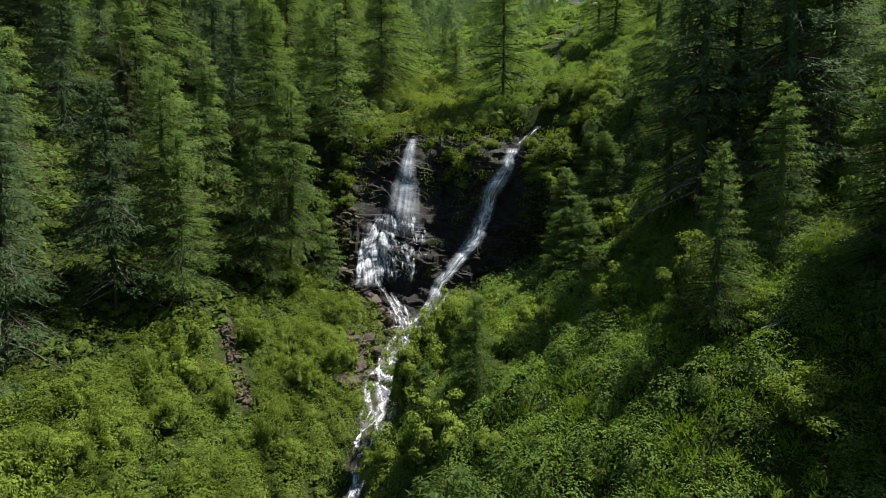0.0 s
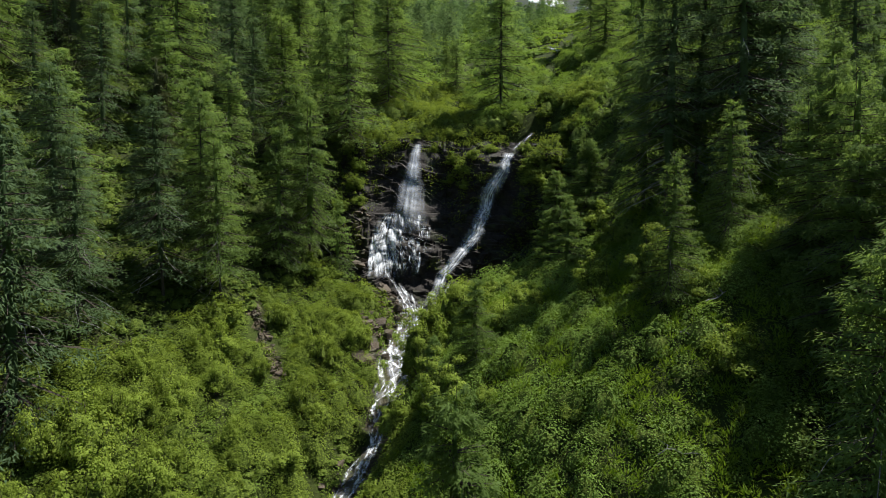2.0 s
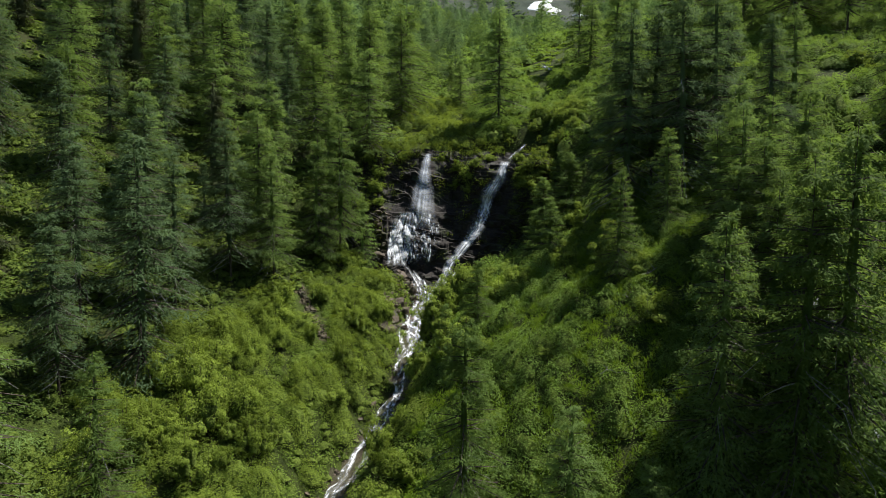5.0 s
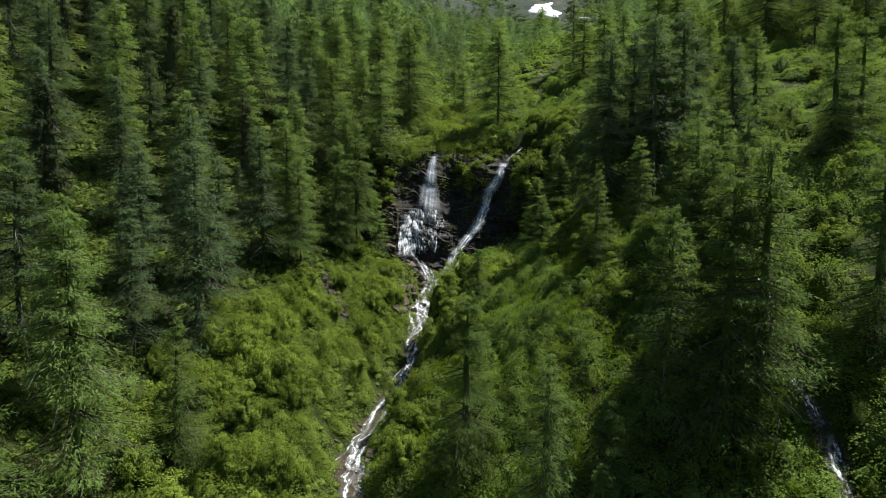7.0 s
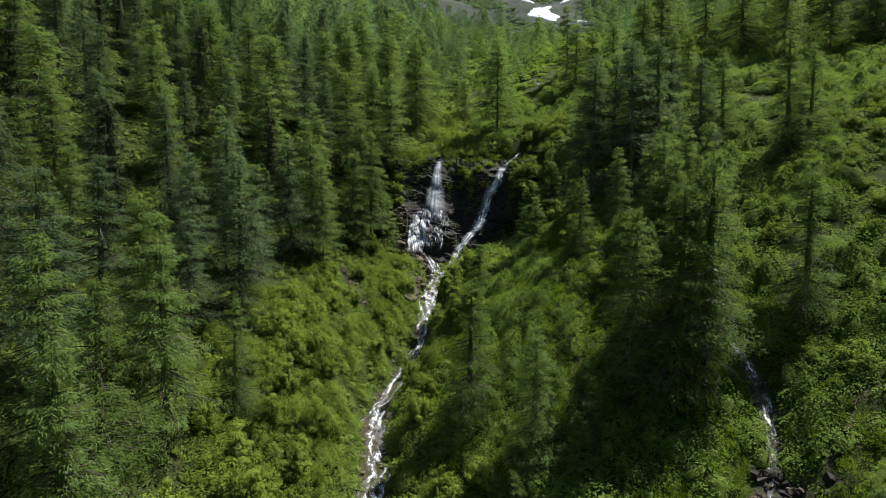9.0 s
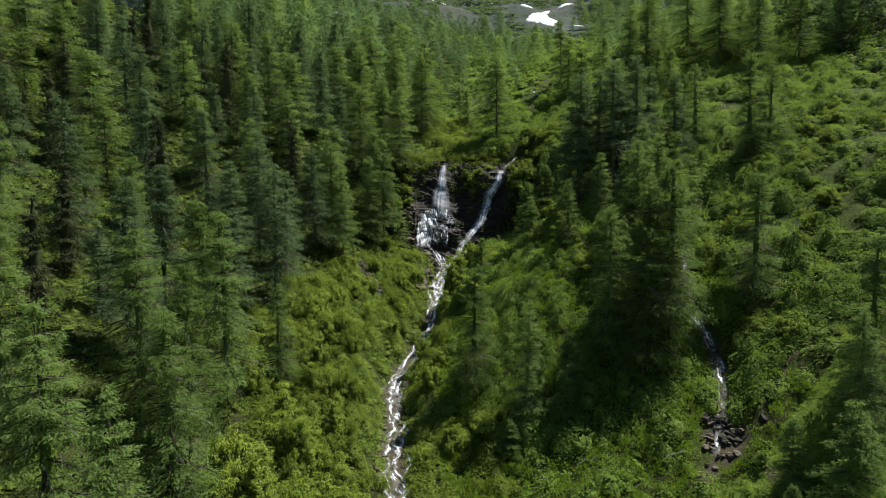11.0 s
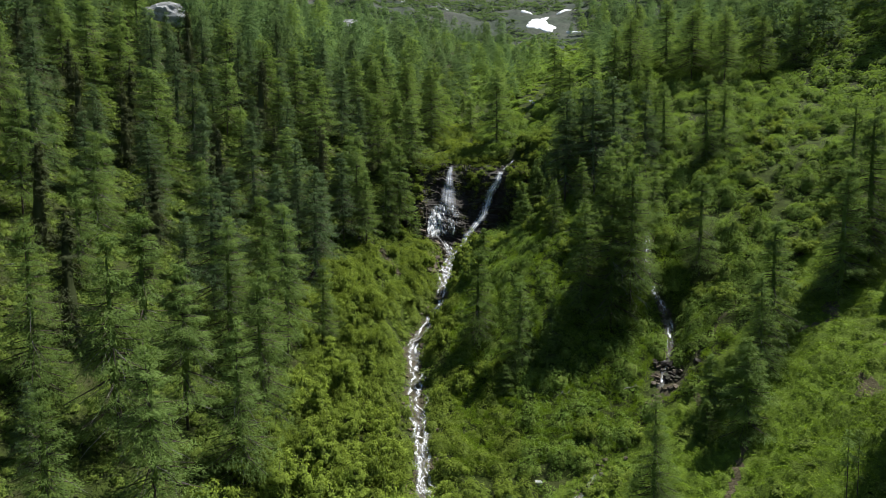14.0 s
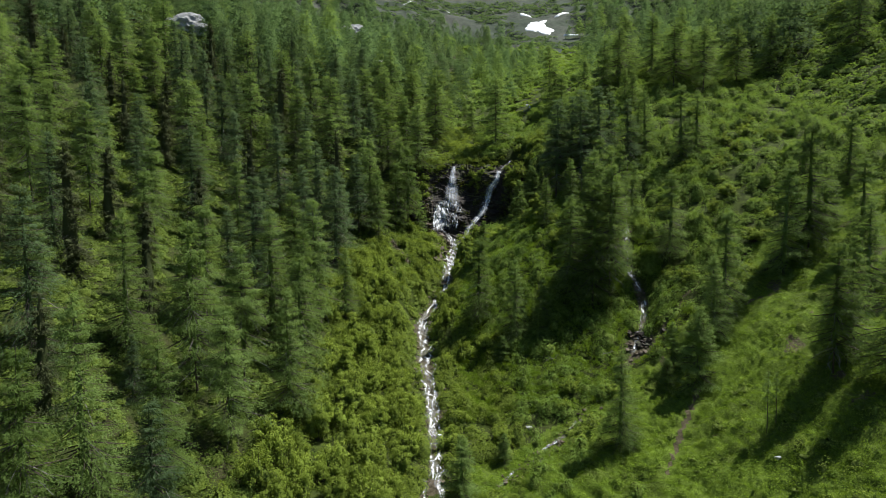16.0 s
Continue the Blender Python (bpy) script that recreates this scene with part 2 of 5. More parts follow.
# Blue raised in these colours for haze over the far slope.
ALPINE = ground_material("alpine_slope", (0.034, 0.046, 0.030), (0.062, 0.080, 0.052), (0.094, 0.094, 0.078), 0.16)
# Darker ground colour that paints shade into the gaps between shrubs.
SHRUB_SHADE_GROUND = ground_material("dark_humus", (0.032, 0.044, 0.009), (0.066, 0.092, 0.013), (0.040, 0.044, 0.014), 1.1)
INNER_LEAF = ground_material("inner_foliage", (0.072, 0.102, 0.015), (0.165, 0.222, 0.034), (0.095, 0.130, 0.019), 1.6)
HIGH_MEADOW = ground_material("high_meadow", (0.085, 0.095, 0.055), (0.120, 0.130, 0.075), (0.160, 0.155, 0.125), 0.03)


def rock_material(name, a, b, wet, strata):
    m = Nodes(name)
    p = m.place()
    st = m.add("Mapping", Scale=(0.35, 0.35, strata))
    m.link(p, st.inputs["Vector"])
    layers = m.noise(1.6, 6, st.outputs["Vector"], 0.7)
    grain = m.noise(9.0, 6, p, 0.7)
    blot = m.noise(0.55, 4, p)
    col = m.mix(m.ramp(layers, (0.3, (0, 0, 0)), (0.7, (1, 1, 1))), a, b)
    col = m.mix(m.ramp(blot, (0.52, (0, 0, 0)), (0.66, (0.8, 0.8, 0.8))), col, (0.030, 0.042, 0.012))
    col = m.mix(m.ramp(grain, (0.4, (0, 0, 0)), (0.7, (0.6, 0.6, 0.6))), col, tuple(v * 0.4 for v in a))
    add = m.add("Math")
    add.operation = "ADD"
    m.link(layers, add.inputs[0])
    m.link(grain, add.inputs[1])
    m.bump(add.outputs[0], 0.8, 0.12)
    return m.finish(col, wet, 0.4)


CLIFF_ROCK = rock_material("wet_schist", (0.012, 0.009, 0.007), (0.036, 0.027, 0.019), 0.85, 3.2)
BROWN_ROCK = rock_material("brown_schist", (0.058, 0.042, 0.027), (0.150, 0.110, 0.072), 0.7, 2.5)
GREY_ROCK = rock_material("pale_limestone", (0.22, 0.22, 0.22), (0.42, 0.42, 0.41), 0.8, 1.2)


def bark_material(name, a, b):
    m = Nodes(name)
    st = m.add("Mapping", Scale=(6.0, 6.0, 1.2))
    m.link(m.add("TexCoord").outputs["Object"], st.inputs["Vector"])
    n = m.noise(2.2, 6, st.outputs["Vector"], 0.7)
    m.bump(n, 0.9, 0.05)
    return m.finish(m.mix(m.ramp(n, (0.35, (0, 0, 0)), (0.65, (1, 1, 1))), a, b), 0.9, 0.2)


BARK = bark_material("larch_bark", (0.028, 0.022, 0.017), (0.085, 0.068, 0.052))
GREY_BARK = bark_material("weathered_grey_wood", (0.12, 0.11, 0.10), (0.26, 0.25, 0.23))


def water_material(name, low, high, across, along, white, thin, gap=0.45, broken=0.0, grain=1.4, most=1.0, relief=0.6):
    """Falling white water: streaks of foam with clear gaps between them."""
    m = Nodes(name)
    uv = m.add("UVMap").outputs["UV"]
    st = m.add("Mapping", Scale=(across, along, 1.0))
    m.link(uv, st.inputs["Vector"])
    streak = m.noise(1.0, 5, st.outputs["Vector"], 0.62)
    spray = m.noise(grain, 5, uv, 0.65)
    both = m.mix(0.38, streak, spray)
    gaps = m.ramp(m.noise(gap, 2, uv, 0.5), (0.36, (0.0, 0.0, 0.0)), (0.5, (1, 1, 1)))
    cover = m.ramp(both, (low, (thin, thin, thin)), (high, (most, most, most)))
    edge = m.add("Attribute")
    edge.attribute_name = "edge"
    mul = m.add("Math")
    mul.operation = "MULTIPLY"
    m.link(m.mix(broken, cover, m.mix(gaps, (0.0, 0.0, 0.0), cover)), mul.inputs[0])
    m.link(edge.outputs["Fac"], mul.inputs[1])
    m.bsdf.inputs["Base Color"].default_value = (*white, 1)
    m.bsdf.inputs["Roughness"].default_value = 0.5
    m.bsdf.inputs["Specular IOR Level"].default_value = 0.2
    m.link(mul.outputs[0], m.bsdf.inputs["Alpha"])
    m.bump(both, relief, 0.15)
    return m.mat


FALL_WATER = water_material("falling_water", 0.42, 0.64, 4.4, 0.4, (0.86, 0.88, 0.90), 0.0, 0.5, 0.3, 2.2, 1.0, 0.15)
VEIL_WATER = water_material("silky_falling_water", 0.38, 0.74, 3.4, 0.10, (0.70, 0.74, 0.80), 0.04, 0.45, 0.0, 1.2, 0.62, 0.1)
THIN_WATER = water_material("thin_cascading_water", 0.52, 0.70, 2.6, 0.7, (0.78, 0.81, 0.84), 0.0, 0.5, 0.2, 3.0, 0.8, 0.2)
CASCADE_WATER = water_material("cascading_water", 0.45, 0.68, 4.6, 0.45, (0.84, 0.86, 0.88), 0.0, 0.5, 0.2, 3.0, 0.8, 0.1)
BROOK_WATER = water_material("foaming_brook", 0.485, 0.62, 3.2, 0.5, (0.86, 0.87, 0.88), 0.03, 0.6, 0.6, 2.6)
m = Nodes("old_snow")
p = m.place()
SNOW = m.finish(m.mix(m.noise(0.15, 5, p), (0.86, 0.87, 0.88), (0.72, 0.72, 0.70)), 0.6, 0.3)


# ---- mesh helpers ----
def mesh_data(name, verts, faces, mats, index=None, shade=False):
    """A mesh from numpy arrays; faces all of one size."""
    me = bpy.data.meshes.new(name)
    verts, faces = np.asarray(verts, np.float32), np.asarray(faces, np.int32)
    n, k = faces.shape
    me.vertices.add(len(verts))
    me.vertices.foreach_set("co", verts.ravel())
    me.loops.add(n * k)
    me.loops.foreach_set("vertex_index", faces.ravel())
    me.polygons.add(n)
    me.polygons.foreach_set("loop_start", np.arange(0, n * k, k, dtype=np.int32))
    me.polygons.foreach_set("loop_total", np.full(n, k, np.int32))
    for mat in mats if isinstance(mats, (list, tuple)) else [mats]:
        me.materials.append(mat)
    if index is not None:
        me.polygons.foreach_set("material_index", np.asarray(index, np.int32))
    me.polygons.foreach_set("use_smooth", np.asarray(shade, bool) if np.ndim(shade) else np.full(n, bool(shade)))
    me.update()
    me.validate()
    return me


def piece(name, me, parent=None, label=""):
    ob = new(name, me)
    ob.parent = parent
    return tagged(ob, label)


def grid_faces(nu, nv):
    i = np.arange(nu * nv).reshape(nv, nu)
    return np.stack([i[:-1, :-1], i[:-1, 1:], i[1:, 1:], i[1:, :-1]], -1).reshape(-1, 4)


def unit(v):
    return v / np.maximum(np.linalg.norm(v, axis=-1, keepdims=True), 1e-9)


def blades(rng, p, d, length, width, face=None):
    """One narrow three-cornered leaf at each point p, along d, turned towards face where given."""
    n = len(p)
    side = unit(np.cross(d, rng.normal(size=(n, 3)) if face is None else face)) * (np.asarray(width) / 2).reshape(-1, 1)
    tip = p + d * np.asarray(length).reshape(-1, 1)
    v = np.stack([p - side, p + side, tip], 1).reshape(-1, 3)
    return v, np.arange(3 * n).reshape(n, 3)


def leaves(rng, p, d, length, width):
    """One four-cornered leaf at each point p, along d."""
    n = len(p)
    side = unit(np.cross(d, rng.normal(size=(n, 3)))) * (np.asarray(width) / 2).reshape(-1, 1)
    tip = p + d * np.asarray(length).reshape(-1, 1)
    middle = p * 0.45 + tip * 0.55
    v = np.stack([p, middle + side, tip, middle - side], 1).reshape(-1, 3)
    return v, np.arange(4 * n).reshape(n, 4)


def chips(rng, p, n, length, width):
    """One three-cornered leaf at each point p, lying square to n."""
    d = unit(np.cross(n, rng.normal(size=p.shape)))
    side = unit(np.cross(d, n)) * (np.asarray(width) / 2).reshape(-1, 1)
    half = d * (np.asarray(length) / 2).reshape(-1, 1)
    v = np.stack([p - half - side, p - half + side, p + half], 1).reshape(-1, 3)
    return v, np.arange(3 * len(p)).reshape(-1, 3)


def tubes(paths, radii, sides):
    """Tapered tubes along each of the paths (n, k, 3), joined."""
    paths, radii = np.asarray(paths, float), np.asarray(radii, float)
    n, k, _ = paths.shape
    t = unit(np.gradient(paths, axis=1))
    a = unit(np.cross(t, np.array([0.31, 0.17, 0.93]) + 1e-3))
    flat = np.abs(t[..., 2:]) > 0.9
    a = np.where(flat, unit(np.cross(t, np.array([1.0, 0.1, 0.0]))), a)
    b = np.cross(t, a)
    ang = np.linspace(0, 2 * np.pi, sides, endpoint=False)
    ring = a[:, :, None] * np.cos(ang)[None, None, :, None] + b[:, :, None] * np.sin(ang)[None, None, :, None]
    v = paths[:, :, None] + ring * radii[:, :, None, None]
    i = np.arange(n * k * sides).reshape(n, k, sides)
    j = np.roll(i, -1, 2)
    f = np.stack([i[:, :-1], j[:, :-1], j[:, 1:], i[:, 1:]], -1).reshape(-1, 4)
    return v.reshape(-1, 3), f


# ---- the slope ----
def steps(*spans):
    out = []
    for a, b, s in spans:
        out.append(np.arange(a, b, s))
    return np.concatenate(out + [[spans[-1][1]]])


gx = steps((-1500, -300, 60), (-300, -120, 6), (-120, -45, 2.0), (-45, 4, 0.8), (4, 48, 0.42), (48, 60, 0.75), (60, 130, 2.0), (130, 320, 6), (320, 1500, 60))
gy = steps((-900, -240, 60), (-240, -80, 8), (-80, -45, 2), (-45, -36, 0.7), (-36, 8, 0.38), (8, 85, 0.75), (85, 135, 1.5), (135, 260, 2.5), (260, 480, 4), (480, 1400, 20))
X, Y = np.meshgrid(gx, gy)
Z = height(X, Y)
verts = np.stack([X, Y, Z], -1).reshape(-1, 3)
faces = grid_faces(len(gx), len(gy))
cx, cy = verts[faces, 0].mean(1), verts[faces, 1].mean(1)
EDGE_Y, EDGE_X = [-240, -60, -30, -10, 7, 23, 36, 46, 57, 75, 95, 130, 230], [-32, -28, -24, -21, -22, -27, -24, -19, -14, -10, -6, -2, 10]


def forest_edge(y):
    return np.interp(y, EDGE_Y, EDGE_X)


PATHLET = polyline(np.array([(31.0, 6.6, 0.0), (29.0, 5.2, 0.0), (27.6, 4.6, 0.0), (26.4, 3.2, 0.0), (26.0, 1.4, 0.0)]))
TRAIL = polyline(np.array([(26.0, -10.5, 0.0), (23.5, -14.0, 0.0), (21.5, -16.5, 0.0), (20.0, -19.0, 0.0), (18.0, -22.0, 0.0)]))

def in_meadow(x, y):
    """Whether x, y lies on the open grazed meadow."""
    return (x > -3.5) & (y < -9 + 0.55 * (x - 8) + 1.5 * lattice_noise(x, y, 4.0, 57)) & (y < 6 + 0.2 * (x - 20)) & (x < 62)


STRIP = polyline(np.array([(-17.6, 48.6, 0.0), (-16.4, 45.5, 0.0), (-14.6, 43.0, 0.0), (-13.6, 40.5, 0.0)]))
slot = np.zeros(len(faces), int)
d1, _ = near_line(BROOK_LINE, cx, cy)
d2, _ = near_line(SIDE_LINE, cx, cy)
d3, _ = near_line(TRAIL, cx, cy)
jag = lattice_noise(cx, cy, 2.1, 9) * 0.7
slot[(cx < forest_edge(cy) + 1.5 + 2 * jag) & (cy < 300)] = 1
# open slope off the meadow takes the ground darkened for shrub shade
slot[(slot == 0) & (cy < 125) & ~in_meadow(cx, cy)] = 6
slot[(d1 < np.interp(cy, [-10, 5, 12, 24, 30, 38, 44, 50], [0.7, 0.9, 1.3, 1.5, 0.8, 0.6, 1.2, 2.0]) + jag) | ((d2 < 0.6 + jag) & (cy > -1) & (cy < 44))] = 2
slot[np.hypot(cx - 22.6, (cy - 3.0) * 0.8) < 2.0 + jag] = 2
slot[near_line(STRIP, cx, cy)[0] < 0.6 + 0.6 * jag] = 3
slot[d3 < 0.32 + 0.25 * jag] = 3
slot[near_line(PATHLET, cx, cy)[0] < 0.22 + 0.2 * jag] = 3
slot[(lattice_noise(cx, cy * 1.7, 4.0, 12) > 0.78) & (cx > 24) & (cy < 12) & (cy > -36)] = 3
slot[cy > 300 + 30 * lattice_noise(cx, cy, 60.0, 8)] = 4
slot[cy > 560 + 60 * lattice_noise(cx, cy, 90.0, 18)] = 5
ground = piece("ground", mesh_data("ground", verts, faces, [TURF, FOREST_FLOOR, GRAVEL, SOIL, ALPINE, HIGH_MEADOW, SHRUB_SHADE_GROUND], slot, True))
tagged(ground, "steep green mountain slope with turf, gravel beds and forest floor", "ground", kind="structure")


# ---- the rock face of the two falls ----
def face_depth(x, z):
    """How far back the rock face stands at x and height z."""
    left = np.interp(z, [-16, -12.5, -8.6, -5.0, -1.5, -0.8, 3, 6.5, 8.5, 9.5], [57.0, 58.7, 61.6, 64.0, 66.5, 67.2, 69.3, 71.0, 73.0, 78.0])
    right = np.interp(z, [-16, -12.5, -9.3, -4, 0, 4.8, 5.5, 8, 9.5], [57.5, 59.0, 62.0, 64.3, 65.6, 66.8, 68.0, 71.0, 76.0])
    k = smooth(-2.5, 4.5, x)
    y = left * (1 - k) + right * k
    # hollow between the two falls, buttress at both ends
    y = y + 1.6 * np.exp(-((x - 1.2) / 2.2) ** 2) * smooth(-9, -3, z)
    y = y + 1.0 * np.exp(-((x + 9.5) / 2.2) ** 2) * smooth(-2, 2, z)
    y = y - 2.5 * smooth(8.0, 13.0, x) + 8.0 * smooth(12.5, 17.5, x) - 7.0 * smooth(-17.0, -10.5, x) + 7.0
    return y


def face_relief(x, z):
    """Ledges and blocks of the layered rock, out of the face."""
    zz = z + 0.7 * lattice_noise(x, z, 3.2, 31) + 0.22 * x + 0.3 * lattice_noise(x, z, 1.1, 37)
    ledge = np.zeros_like(x)
    for size, deep, seed in ((1.7, 0.5, 41), (0.62, 0.24, 42)):
        n = np.floor(zz / size + 0.9 * lattice_noise(x, z * 0.3, 2.2, seed))
        ledge += deep * lattice_noise(n * 7.3 + np.floor(x / (size * 1.5) + 0.37 * n) * 3.1, n * 5.7, 1.0, seed + 2)
        f = zz / size + 0.9 * lattice_noise(x, z * 0.3, 2.2, seed)
        f = f - np.floor(f)
        ledge += deep * 0.9 * (f - 0.5)
    return ledge + 0.35 * lattice_noise(x, z, 0.7, 44) + 0.9 * lattice_noise(x, z * 0.7, 2.2, 45)


fx, fz = np.arange(-17, 18.01, 0.16), np.linspace(0, 1, 190)
FX, FZ = np.meshgrid(fx, fz)
brow = np.interp(fx, [-17, -11, -3.6, 0, 7, 10, 14, 18], [5.0, 6.6, 7.0, 6.6, 6.6, 6.8, 7.4, 7.0]) + 0.6 * lattice_noise(fx, fx * 0, 2.6, 33)
FZ = -15.5 + FZ * (brow[None] + 15.5)
FY = face_depth(FX, FZ) - face_relief(FX, FZ)
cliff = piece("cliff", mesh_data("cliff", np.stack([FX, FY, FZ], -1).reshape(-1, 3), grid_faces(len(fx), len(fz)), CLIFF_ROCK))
tagged(cliff, "dark wet layered rock face behind the waterfalls", "cliff", kind="structure")


# ---- water ----
def ribbon(name, line, widths, mat, parent, front=0.0, cols=9, wobble=0.0, seed=1, fall=False, soft_edge=0.35, hug=1.0, settle=2):
    """A sheet of water along a line of points, with a width at each; on the rock face it hugs the ledges."""
    line, widths = np.asarray(line, float), np.asarray(widths, float)
    n = len(line)
    run = np.concatenate([[0], np.cumsum(np.linalg.norm(np.diff(line, axis=0), axis=1))])
    t = unit(np.gradient(line[:, :2], axis=0)) if not fall else None
    u = np.linspace(-0.5, 0.5, cols)
    widths = widths * (1 + 0.18 * lattice_noise(run, run * 0 + seed, 0.9, seed + 70))
    pts = np.repeat(line[:, None], cols, 1)
    if fall:
        pts[..., 0] += u[None] * widths[:, None]
        px, pz = pts[..., 0], pts[..., 2]
        proud = np.max([face_relief(px + dx * hug, pz + dz * hug) for dx in (-0.25, 0, 0.25) for dz in (-0.3, -0.1, 0.1, 0.3)], 0)
        for _ in range(settle):
            w3 = np.pad(proud, ((1, 1), (1, 1)), mode="edge")
            proud = (w3[:-2, 1:-1] + w3[2:, 1:-1] + w3[1:-1, :-2] + w3[1:-1, 2:] + 2 * proud) / 6
        pts[..., 1] = face_depth(px, pz) - proud - front - 0.05 * lattice_noise(px, pz * 0.2, 0.6, seed + 9)
    else:
        side = np.stack([-t[:, 1], t[:, 0]], -1)
        off = u[None] * widths[:, None] + wobble * lattice_noise(run, run * 0 + seed * 3.7, 3.0, seed)[:, None]
        pts[..., :2] += side[:, None] * off[..., None]
        pts[..., 2] += front + 0.10 * lattice_noise(pts[..., 0], pts[..., 1], 0.6, seed + 5) + 0.12 * (0.5 - (run / 1.3 % 1.0))[:, None]
    me = mesh_data(name, pts.reshape(-1, 3), grid_faces(cols, n), mat, shade=True)
    uv = me.uv_layers.new(name="uv")
    uu = np.broadcast_to(u[None] * (widths.mean() if fall else widths[:, None]) + seed * 7.1, (n, cols)).ravel()
    vv = np.broadcast_to(run[:, None], (n, cols)).ravel()
    idx = np.empty(len(me.loops), np.int32)
    me.loops.foreach_get("vertex_index", idx)
    uv.data.foreach_set("uv", np.stack([uu[idx], vv[idx]], -1).astype(np.float32).ravel())
    edge = np.minimum(1.0, (0.5 - np.abs(u)) / soft_edge * 1.0)
    edge = np.broadcast_to(edge[None], (n, cols)) * np.minimum(1.0, np.minimum(np.arange(n) / 3.0, np.arange(n)[::-1] / (16.0 if fall else 3.0)))[:, None]
    at = me.attributes.new("edge", "FLOAT", "POINT")
    at.data.foreach_set("value", np.clip(edge + 0.06, 0, 1).astype(np.float32).ravel())
    return piece(name, me, parent)


def fall_line(xs, zs, ws, n=90):
    t, k = np.linspace(0, 1, n), np.linspace(0, 1, len(xs))
    x, z, w = np.interp(t, k, xs), np.interp(t, k, zs), np.interp(t, k, ws)
    return np.stack([x, x * 0, z], -1), w


veil = tagged(new("veil_waterfall"), "white veil waterfall fanning out over a dark stepped rock face", "waterfall")
l, w = fall_line([-3.4, -3.75, -3.85, -4.0, -4.15, -4.3, -4.4], [6.6, 5.4, 4.2, 2.6, 0.6, -1.6, -4.2], [0.8, 1.4, 1.8, 2.5, 3.4, 4.1, 4.4])
ribbon("upper_veil", l, w, VEIL_WATER, veil, 0.16, 31, fall=True, seed=2, hug=1.6, settle=14)
l, w = fall_line([-3.4, -3.6, -3.75, -3.9, -4.2, -4.4], [6.7, 5.6, 4.4, 3.0, 1.2, -0.8], [0.7, 1.0, 1.0, 1.5, 2.3, 3.0])
ribbon("upper_stream", l, w, VEIL_WATER, veil, 0.26, 21, fall=True, seed=6, hug=1.6, settle=14)
for k, (xs, ws) in enumerate((([-5.2, -5.1, -5.0, -4.9, -5.0, -5.6], [5.6, 6.6, 7.0, 6.9, 6.3, 4.6]), ([-6.2, -6.6, -6.9, -7.0, -7.0, -6.8], [2.6, 3.2, 3.4, 3.6, 3.4, 3.0]))):
    l, w = fall_line(xs, [-1.9, -3.3, -4.8, -6.0, -7.6, -9.1], ws)
    ribbon("cascade_sheet", l, w, (THIN_WATER, CASCADE_WATER)[k], veil, 0.06 + 0.06 * k, 41, fall=True, seed=3 + k * 5, hug=0.5, settle=1)
# thin falls from ledge to ledge, thick towards the foot of the western side
falls_rnd = random.Random(31)
for k in range(120):
    z0 = falls_rnd.uniform(-2.0, -7.6)
    left, right = np.interp(z0, [-8.5, -6.0, -4.0, -2.0], [-8.5, -8.7, -8.4, -7.2]), np.interp(z0, [-8.5, -6.0, -4.0, -2.0], [-5.4, -2.6, -1.8, -2.0])
    x0 = left + (right - left) * falls_rnd.random() ** (1.6 if z0 < -4.5 else 1.1)
    drop = falls_rnd.uniform(0.7, 2.0) if x0 < -5 else falls_rnd.uniform(0.5, 1.3)
    wide0 = falls_rnd.uniform(0.16, 0.5) if x0 < -5 else falls_rnd.uniform(0.12, 0.36)
    l, w = fall_line([x0, x0 + falls_rnd.uniform(-0.1, 0.2), x0 + falls_rnd.uniform(-0.2, 0.35)], [z0, z0 - drop / 2, max(-9.2, z0 - drop)], [wide0, wide0 * 0.9, wide0 * 1.15], 24)
    ribbon("ledge_fall", l, w, FALL_WATER, veil, falls_rnd.uniform(0.1, 0.2), 7, fall=True, seed=60 + k, hug=0.5)
for k, (x0, x1, z0, z1, w0) in enumerate(((-3.6, -3.1, -5.6, -8.6, 0.5), (-2.9, -3.2, -6.2, -8.8, 0.35), (-8.2, -7.4, -5.4, -9.0, 1.1), (-7.2, -6.6, -5.0, -9.0, 1.0), (-6.4, -6.0, -3.4, -6.4, 0.9), (-7.0, -7.6, -3.6, -6.0, 0.8), (-8.4, -8.6, -4.6, -7.6, 0.5))):
    l, w = fall_line([x0, (x0 + x1) / 2 + 0.12, x1], [z0, (z0 + z1) / 2, z1], [w0 * 0.6, w0, w0 * 0.9])
    ribbon("cascade_strand", l, w, FALL_WATER, veil, 0.22, 11, fall=True, seed=260 + k, hug=0.7)
for k in range(9):
    z0 = falls_rnd.uniform(-2.0, -6.2)
    x0 = falls_rnd.uniform(-4.2, -2.2)
    ends = np.linspace(-0.5, 0.5, 16) * falls_rnd.uniform(0.7, 1.6)
    lip = np.stack([x0 + ends, ends * 0, z0 + 0.06 * lattice_noise(ends, ends * 0, 0.5, k)], -1)
    lip[:, 1] = face_depth(lip[:, 0], lip[:, 2]) - face_relief(lip[:, 0], lip[:, 2]) - 0.2
    ribbon("ledge_lip", lip, np.full(16, 0.28), BROOK_WATER, veil, 0.12, 5, 0.05, 290 + k)
chute = tagged(new("chute_waterfall"), "narrow white waterfall sliding diagonally down dark rock", "waterfall")
CHUTE_Z = [5.3, 4.2, 3.0, 1.15, 0.24, -1.3, -3.1, -4.3, -5.4, -6.6, -7.7, -8.7, -9.75, -11.0]
CHUTE_X = [7.6, 7.1, 6.7, 5.5, 5.0, 4.7, 3.95, 3.45, 2.7, 1.65, 0.75, -0.25, -0.75, -1.0]
